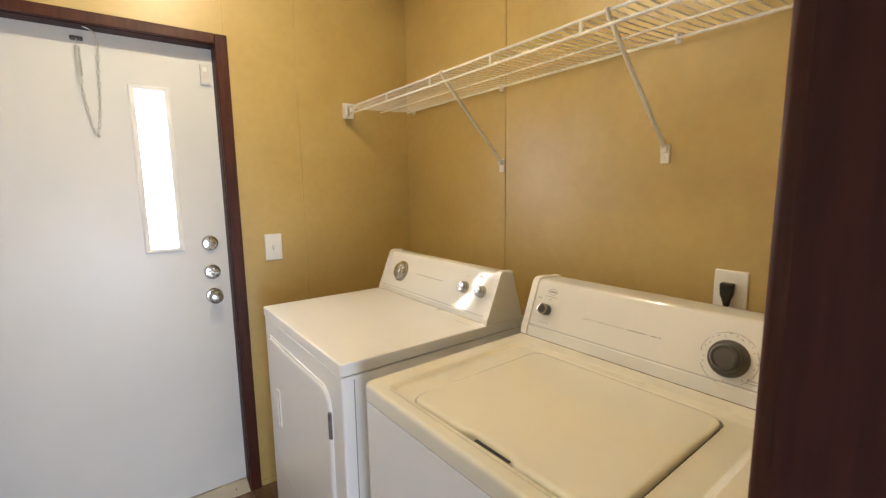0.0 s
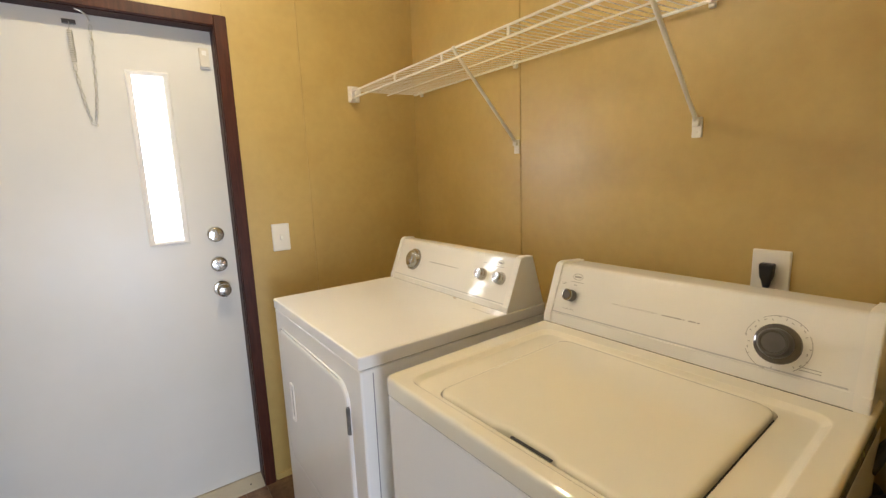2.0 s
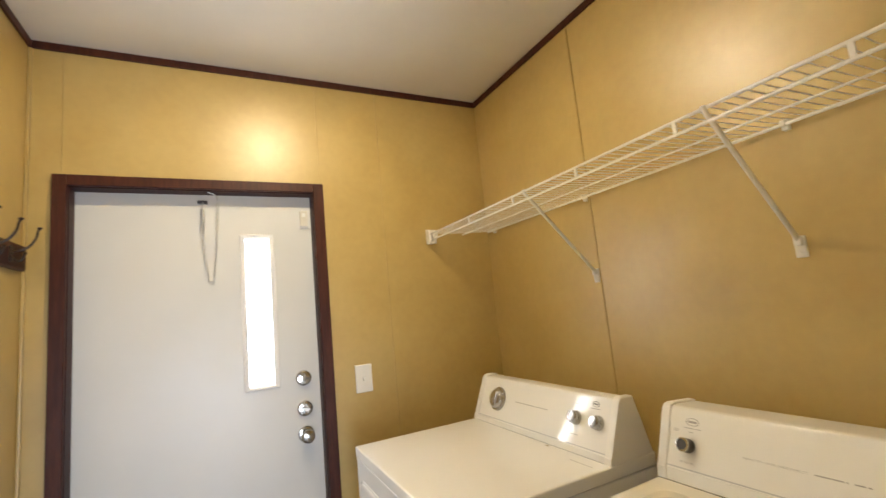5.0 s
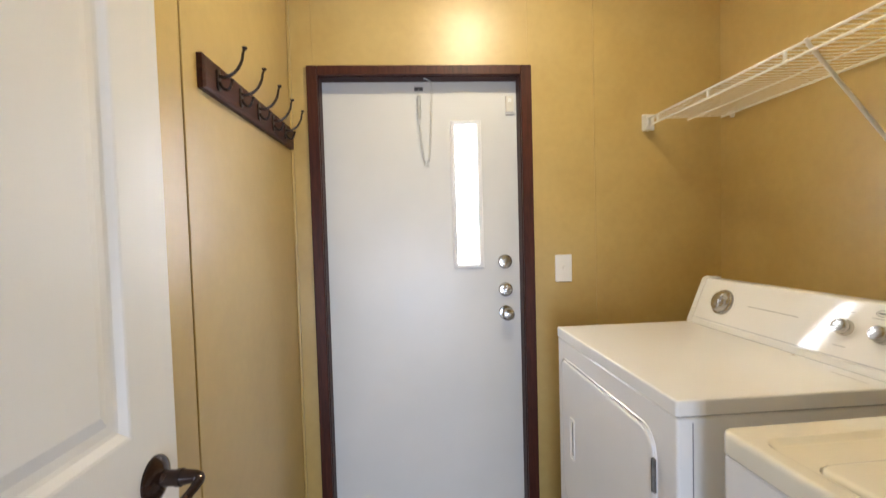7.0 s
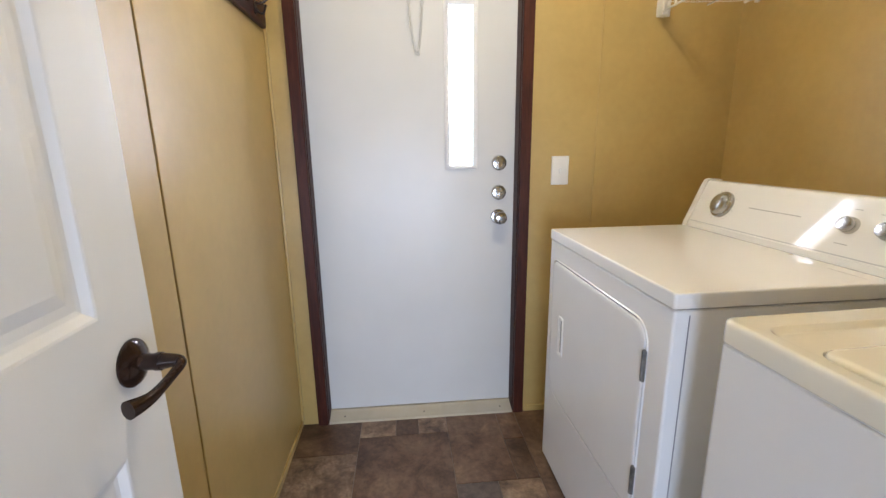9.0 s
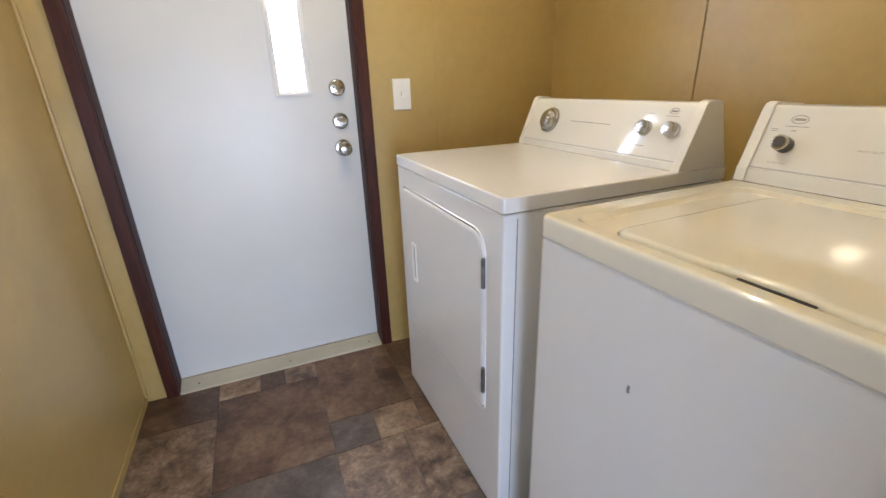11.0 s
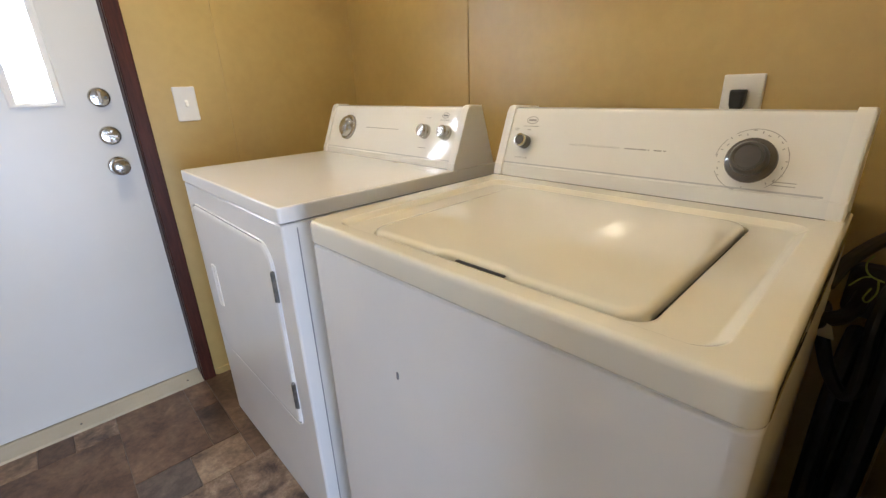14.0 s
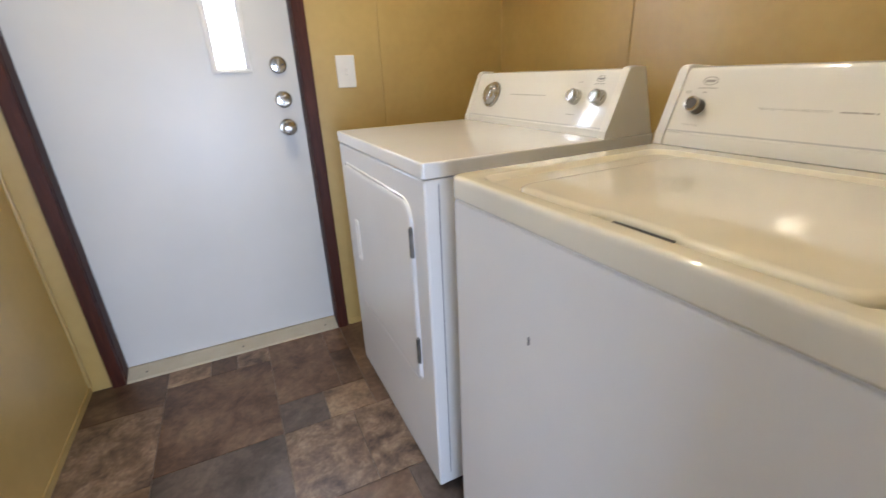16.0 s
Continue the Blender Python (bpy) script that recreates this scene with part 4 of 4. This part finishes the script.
bm = B()
loft(bm, [door_ring(e, x) for e, x in ((0.006, 0.001), (0.006, -0.0025), (0.0045, -0.0042), (0.0018, -0.0004), (-0.0014, -0.0004), (-0.003, -0.0046), (-0.007, -0.0068), (-0.014, -0.0072))])
ddoor = part("door", bm, M_CABINET, dryer, "white loading door with rounded corners", local=True, angle=28)
# the groove's shadow, painted as a dark ring round the door
bm = B()
loft(bm, [door_ring(0.0012, 0.0), door_ring(0.0012, -0.0010)])
part("door_seal", bm, M_INK_SHADOW, ddoor, "dark ring painting the shadow in the groove round the door", local=True)
bm = B()
loft(bm, rings("x", [(0.562, 0.600, 0.523, 0.668, 0.006, -0.005), (0.562, 0.600, 0.523, 0.668, 0.006, -0.0110), (0.566, 0.596, 0.528, 0.663, 0.005, -0.0120), (0.570, 0.592, 0.533, 0.658, 0.004, -0.0074)], 4), False, True)
hd = part("handle", bm, M_CONEND, ddoor, "recessed white door pull", local=True)
# dark plate that paints the shadow inside the pull
bm = B()
slab(bm, "x", 0.571, 0.585, 0.536, 0.655, -0.0070, -0.0078, 0.002, 0.0)
part("pull_recess", bm, M_INK_SHADOW, hd, local=True)
for z in (0.750, 0.437):
    bm = B()
    slab(bm, "x", 0.074, 0.086, z - 0.040, z + 0.040, -0.003, -0.009, 0.002, 0.0015)
    tube(bm, [(-0.008, 0.080, z - 0.038), (-0.008, 0.080, z + 0.038)], 0.0042, 10)
    part("hinge", bm, M_HINGE, ddoor, "bare steel hinge", local=True)
dprof = [(0.516, DT), (0.519, DT + 0.018), (0.522, DT + 0.020), (0.578, DT + 0.157), (0.584, DT + 0.165), (0.596, DT + 0.168), (0.630, DT + 0.166), (0.682, DT), (0.60, DT - 0.001)]
dcap = [(0.511, DT - 0.001), (0.515, DT + 0.018), (0.518, DT + 0.021), (0.575, DT + 0.161), (0.582, DT + 0.170), (0.596, DT + 0.173), (0.634, DT + 0.170), (0.688, DT - 0.001)]
dcon = console(dryer, dprof, dcap, 0.0, DW)
# the dryer panel's foot shadow, painted as a thin grey strip
bm = B()
slab(bm, "z", 0.5145, 0.5165, 0.026, DW - 0.026, DT - 0.001, DT + 0.0007)
part("base_gap", bm, M_INK_SHADOW, dcon, "thin dark strip painting the shadow under the control panel", local=True)
bars(dcon, on_face(dprof, 2, 0.02, DW / 2), [(0, 0, DW - 0.05, 0.003)], M_GREY, "grey_line")
m = on_face(dprof, 2, 0.53, 0.590)
bm = B()
lathe(bm, [(0.046, 0.0), (0.046, 0.004), (0.0445, 0.008), (0.0415, 0.010), (0.0385, 0.0105), (0.0370, 0.016), (0.0330, 0.022), (0.0250, 0.0265), (0.0130, 0.029), (0, 0.0295)], m, 40)
dial = part("timer_dial", bm, M_SILVER, dcon, "large domed silver timer dial", local=True)
bm = B()
loft(bm, [[m @ Matrix.Rotation(radians(-35), 4, "Z") @ Vector((*p, hh)) for p in rrect(-0.0016, 0.0016, 0.012, 0.030, 0.001, 2)] for hh in (0.020, 0.0275)])
part("pointer", bm, M_PLATE, dial, "white pointer line", local=True)
for k in range(22):
    t = radians(-60 + 14.5 * k)
    bars(dcon, m @ Matrix.Rotation(t, 4, "Z") @ Matrix.Translation((0.054, 0, 0)), [(0, 0, 0.003, 0.0012)], M_INKPALE, "dial_mark")
for nm, y in (("heat_knob", 0.158), ("start_knob", 0.067)):
    knob(dcon, on_face(dprof, 2, 0.55, y), 0.0195, 0.026, M_SILVER, None, (0.0220, M_CHROME), nm, "small silver knob")
bars(dcon, on_face(dprof, 2, 0.56, 0.387), [(0.060, 0, 0.066, 0.0022), (-0.036, 0, 0.112, 0.0026)], M_INKPALE)
bars(dcon, on_face(dprof, 2, 0.22, 0.158), [(0, 0, 0.034, 0.002)], M_INKPALE)
bars(dcon, on_face(dprof, 2, 0.84, 0.158), [(0, 0, 0.020, 0.0014)], M_INKPALE)
emblem(dcon, on_face(dprof, 2, 0.90, 0.086), 0.015, 0.0085, M_INK_SHADOW)
bm = B()
loft(bm, [[(0.498, 0.252, h), (0.505, 0.246, h), (0.512, 0.262, h), (0.500, 0.266, h)] for h in (DT, DT + 0.0004)])
part("scuff", bm, M_SILL, dryer, "small rubbed spot on the top", local=True)
bm = B()
slab(bm, "z", 0.470, 0.473, 0.03, 0.12, DT, DT + 0.0004)
part("scratch", bm, M_INKPALE, dryer, "thin scratch on the top", local=True)

# ---- hoses and loose wire beside the washer ----
# several of these hoses are added only to darken the gap
hoses = thing("washer_hoses", (1.16, 0.24, 0.45), "black rubber washer hoses looped beside the washer, some added to darken the gap", "hose")
for pts, r in (([(1.325, 0.225, 0.90), (1.26, 0.240, 0.895), (1.20, 0.262, 0.885), (1.14, 0.285, 0.865), (1.10, 0.300, 0.83)], 0.012),
               ([(1.325, 0.215, 0.78), (1.26, 0.222, 0.77), (1.20, 0.225, 0.73), (1.20, 0.221, 0.65), (1.20, 0.222, 0.590), (1.20, 0.240, 0.575), (1.20, 0.268, 0.620), (1.20, 0.292, 0.69), (1.19, 0.298, 0.74), (1.15, 0.30, 0.77)], 0.013),
               ([(1.325, 0.195, 0.72), (1.27, 0.20, 0.70), (1.24, 0.20, 0.62), (1.25, 0.20, 0.45), (1.27, 0.20, 0.20), (1.27, 0.20, 0.0)], 0.016),
               ([(1.325, 0.170, 0.86), (1.24, 0.185, 0.84), (1.17, 0.190, 0.74), (1.16, 0.188, 0.55), (1.15, 0.190, 0.28), (1.15, 0.192, 0.02)], 0.020),
               ([(1.325, 0.245, 0.66), (1.26, 0.248, 0.64), (1.20, 0.250, 0.54), (1.21, 0.248, 0.36), (1.23, 0.246, 0.18), (1.24, 0.244, 0.02)], 0.018),
               ([(1.325, 0.210, 0.58), (1.30, 0.210, 0.50), (1.29, 0.212, 0.30), (1.29, 0.212, 0.02)], 0.022),
               ([(1.325, 0.255, 0.755), (1.25, 0.258, 0.745), (1.17, 0.270, 0.750), (1.10, 0.290, 0.765), (1.07, 0.300, 0.77)], 0.014)):
    bm = B()
    tube(bm, bend(pts, 7), r, 10)
    part("hose", bm, M_BLACK, hoses)
box_ = thing("hose_valve_box", (1.32, 0.23, 0.76), "black hose valve block on the wall beside the washer", "valve")
bm = B()
slab(bm, "x", 0.175, 0.285, 0.700, 0.810, XE, XE - 0.040, 0.020, 0.012)
part("block", bm, M_BLACK, box_)
tag_ = thing("hose_tag", (1.10, 0.29, 0.79), "pale paper tag on a washer hose", "tag")
bm = B()
loft(bm, [[(1.075 + d, 0.268, 0.742), (1.085 + d, 0.292, 0.738), (1.080 + d, 0.296, 0.772), (1.072 + d, 0.276, 0.768)] for d in (0.0, 0.0015)])
part("tag", bm, M_SILL, tag_)
wire = thing("ground_wire", (1.26, 0.22, 0.82), "thin green and yellow ground wire end by the hoses", "wire")
for pts in ([(1.20, 0.256, 0.868), (1.20, 0.262, 0.850), (1.20, 0.257, 0.834), (1.20, 0.246, 0.826), (1.20, 0.232, 0.822)],
            [(1.20, 0.250, 0.828), (1.20, 0.262, 0.822), (1.20, 0.276, 0.802)], [(1.20, 0.240, 0.824), (1.20, 0.237, 0.800), (1.20, 0.245, 0.778), (1.20, 0.252, 0.784), (1.20, 0.246, 0.806)]):
    bm = B()
    tube(bm, bend(pts, 6), 0.0016, 6)
    part("strand", bm, M_YELLOW, wire)

# ---- wall panels ----
def panel(parent, axis, a0, a1, b0, b1, h0, h1, g0=0.0, g1=0.0):
    """One sheet of wallboard with eased upright edges; g0, g1: half of the open joint at its two sides."""
    bm = B()
    slab(bm, axis, a0 + g0, a1 - g1, b0, b1, h0, h1, 0.0, 0.0)
    bmesh.ops.bevel(bm, geom=[e for e in bm.edges if abs(e.verts[0].co.z - e.verts[1].co.z) > 0.5], offset=0.0014, segments=1, affect="EDGES")
    part("panel", bm, M_WALL, parent, soft_edges=False)


panel(wall_north, "y", XW - 0.004, DX0 - 0.02, 0, ZC, YN + PANEL, YN)
panel(wall_north, "y", DX0 - 0.02, DX1 + 0.035, DTOP + 0.02, ZC, YN + PANEL, YN)
panel(wall_north, "y", DX1 + 0.035, 0.750, 0, ZC, YN + PANEL, YN, 0, 0.0002)
panel(wall_north, "y", 0.750, XE + 0.004, 0, ZC, YN + PANEL, YN, 0.0002, 0)
panel(wall_east, "x", YS, 1.402, 0, ZC, XE + PANEL, XE, 0, 0.0017)
panel(wall_east, "x", 1.402, YN + 0.004, 0, ZC, XE + PANEL, XE, 0.0017, 0)
panel(wall_west, "x", YS, 1.282, 0, ZC, XW - PANEL, XW, 0, 0.0036)
panel(wall_west, "x", 1.282, YN + 0.004, 0, ZC, XW - PANEL, XW, 0.0036, 0)

# ---- floor tiles ----
TILES = [
    (-0.578, -0.303, 1.935, 2.160, "dark"), (-0.303, -0.144, 2.035, 2.160, "beige"), (-0.144, -0.040, 2.035, 2.160, "dark"), (-0.040, 0.090, 2.035, 2.160, "mixed"),
    (-0.303, 0.090, 1.565, 2.035, "brown"), (0.090, 0.330, 1.720, 2.160, "brown"), (0.330, 0.420, 1.720, 1.960, "dark"), (0.330, 0.420, 1.960, 2.160, "brown"),
    (0.420, 0.570, 1.560, 2.160, "tan"), (0.090, 0.252, 1.560, 1.720, "grey"), (0.252, 0.420, 1.560, 1.720, "beige"),
    (-0.578, -0.303, 1.540, 1.935, "mixed"), (-0.303, 0.090, 1.235, 1.565, "grey"), (0.090, 0.330, 1.235, 1.560, "mixed"), (0.330, 0.570, 1.235, 1.560, "mixed"),
    (-0.578, -0.303, 1.235, 1.540, "brown"), (-0.578, -0.303, 0.840, 1.235, "beige"), (-0.303, -0.144, 1.035, 1.235, "dark"), (-0.144, 0.090, 1.035, 1.235, "brown"),
    (-0.303, 0.090, 0.640, 1.035, "mixed"), (0.090, 0.420, 0.840, 1.235, "brown"), (0.420, 0.570, 0.840, 1.235, "grey"), (0.090, 0.252, 0.640, 0.840, "beige"),
    (0.252, 0.570, 0.440, 0.840, "brown"), (0.090, 0.252, 0.440, 0.640, "grey"), (-0.578, -0.303, 0.440, 0.840, "brown"), (-0.303, 0.090, 0.440, 0.640, "beige"),
    (-0.578, -0.144, 0.030, 0.440, "brown"), (-0.144, 0.252, 0.030, 0.440, "mixed"), (0.252, 0.570, 0.030, 0.440, "brown"),
]
for i in range(2):
    for j in range(5):
        TILES.append((0.570 + 0.385 * i, 0.955 + 0.385 * i, 0.030 + 0.426 * j, 0.456 + 0.426 * j, ("brown", "mixed", "grey")[(i + 2 * j) % 3]))
for x0, x1, y0, y1, tone in TILES:
    bm = B()
    g = 0.0009
    loft(bm, rings("z", [(x0 + g, x1 - g, y0 + g, y1 - g, 0, -0.004), (x0 + g, x1 - g, y0 + g, y1 - g, 0, -0.0008), (x0 + g + 0.001, x1 - g - 0.001, y0 + g + 0.001, y1 - g - 0.001, 0, 0.0)]))
    part("tile", bm, M_TILE[tone], floor, soft_edges=False)
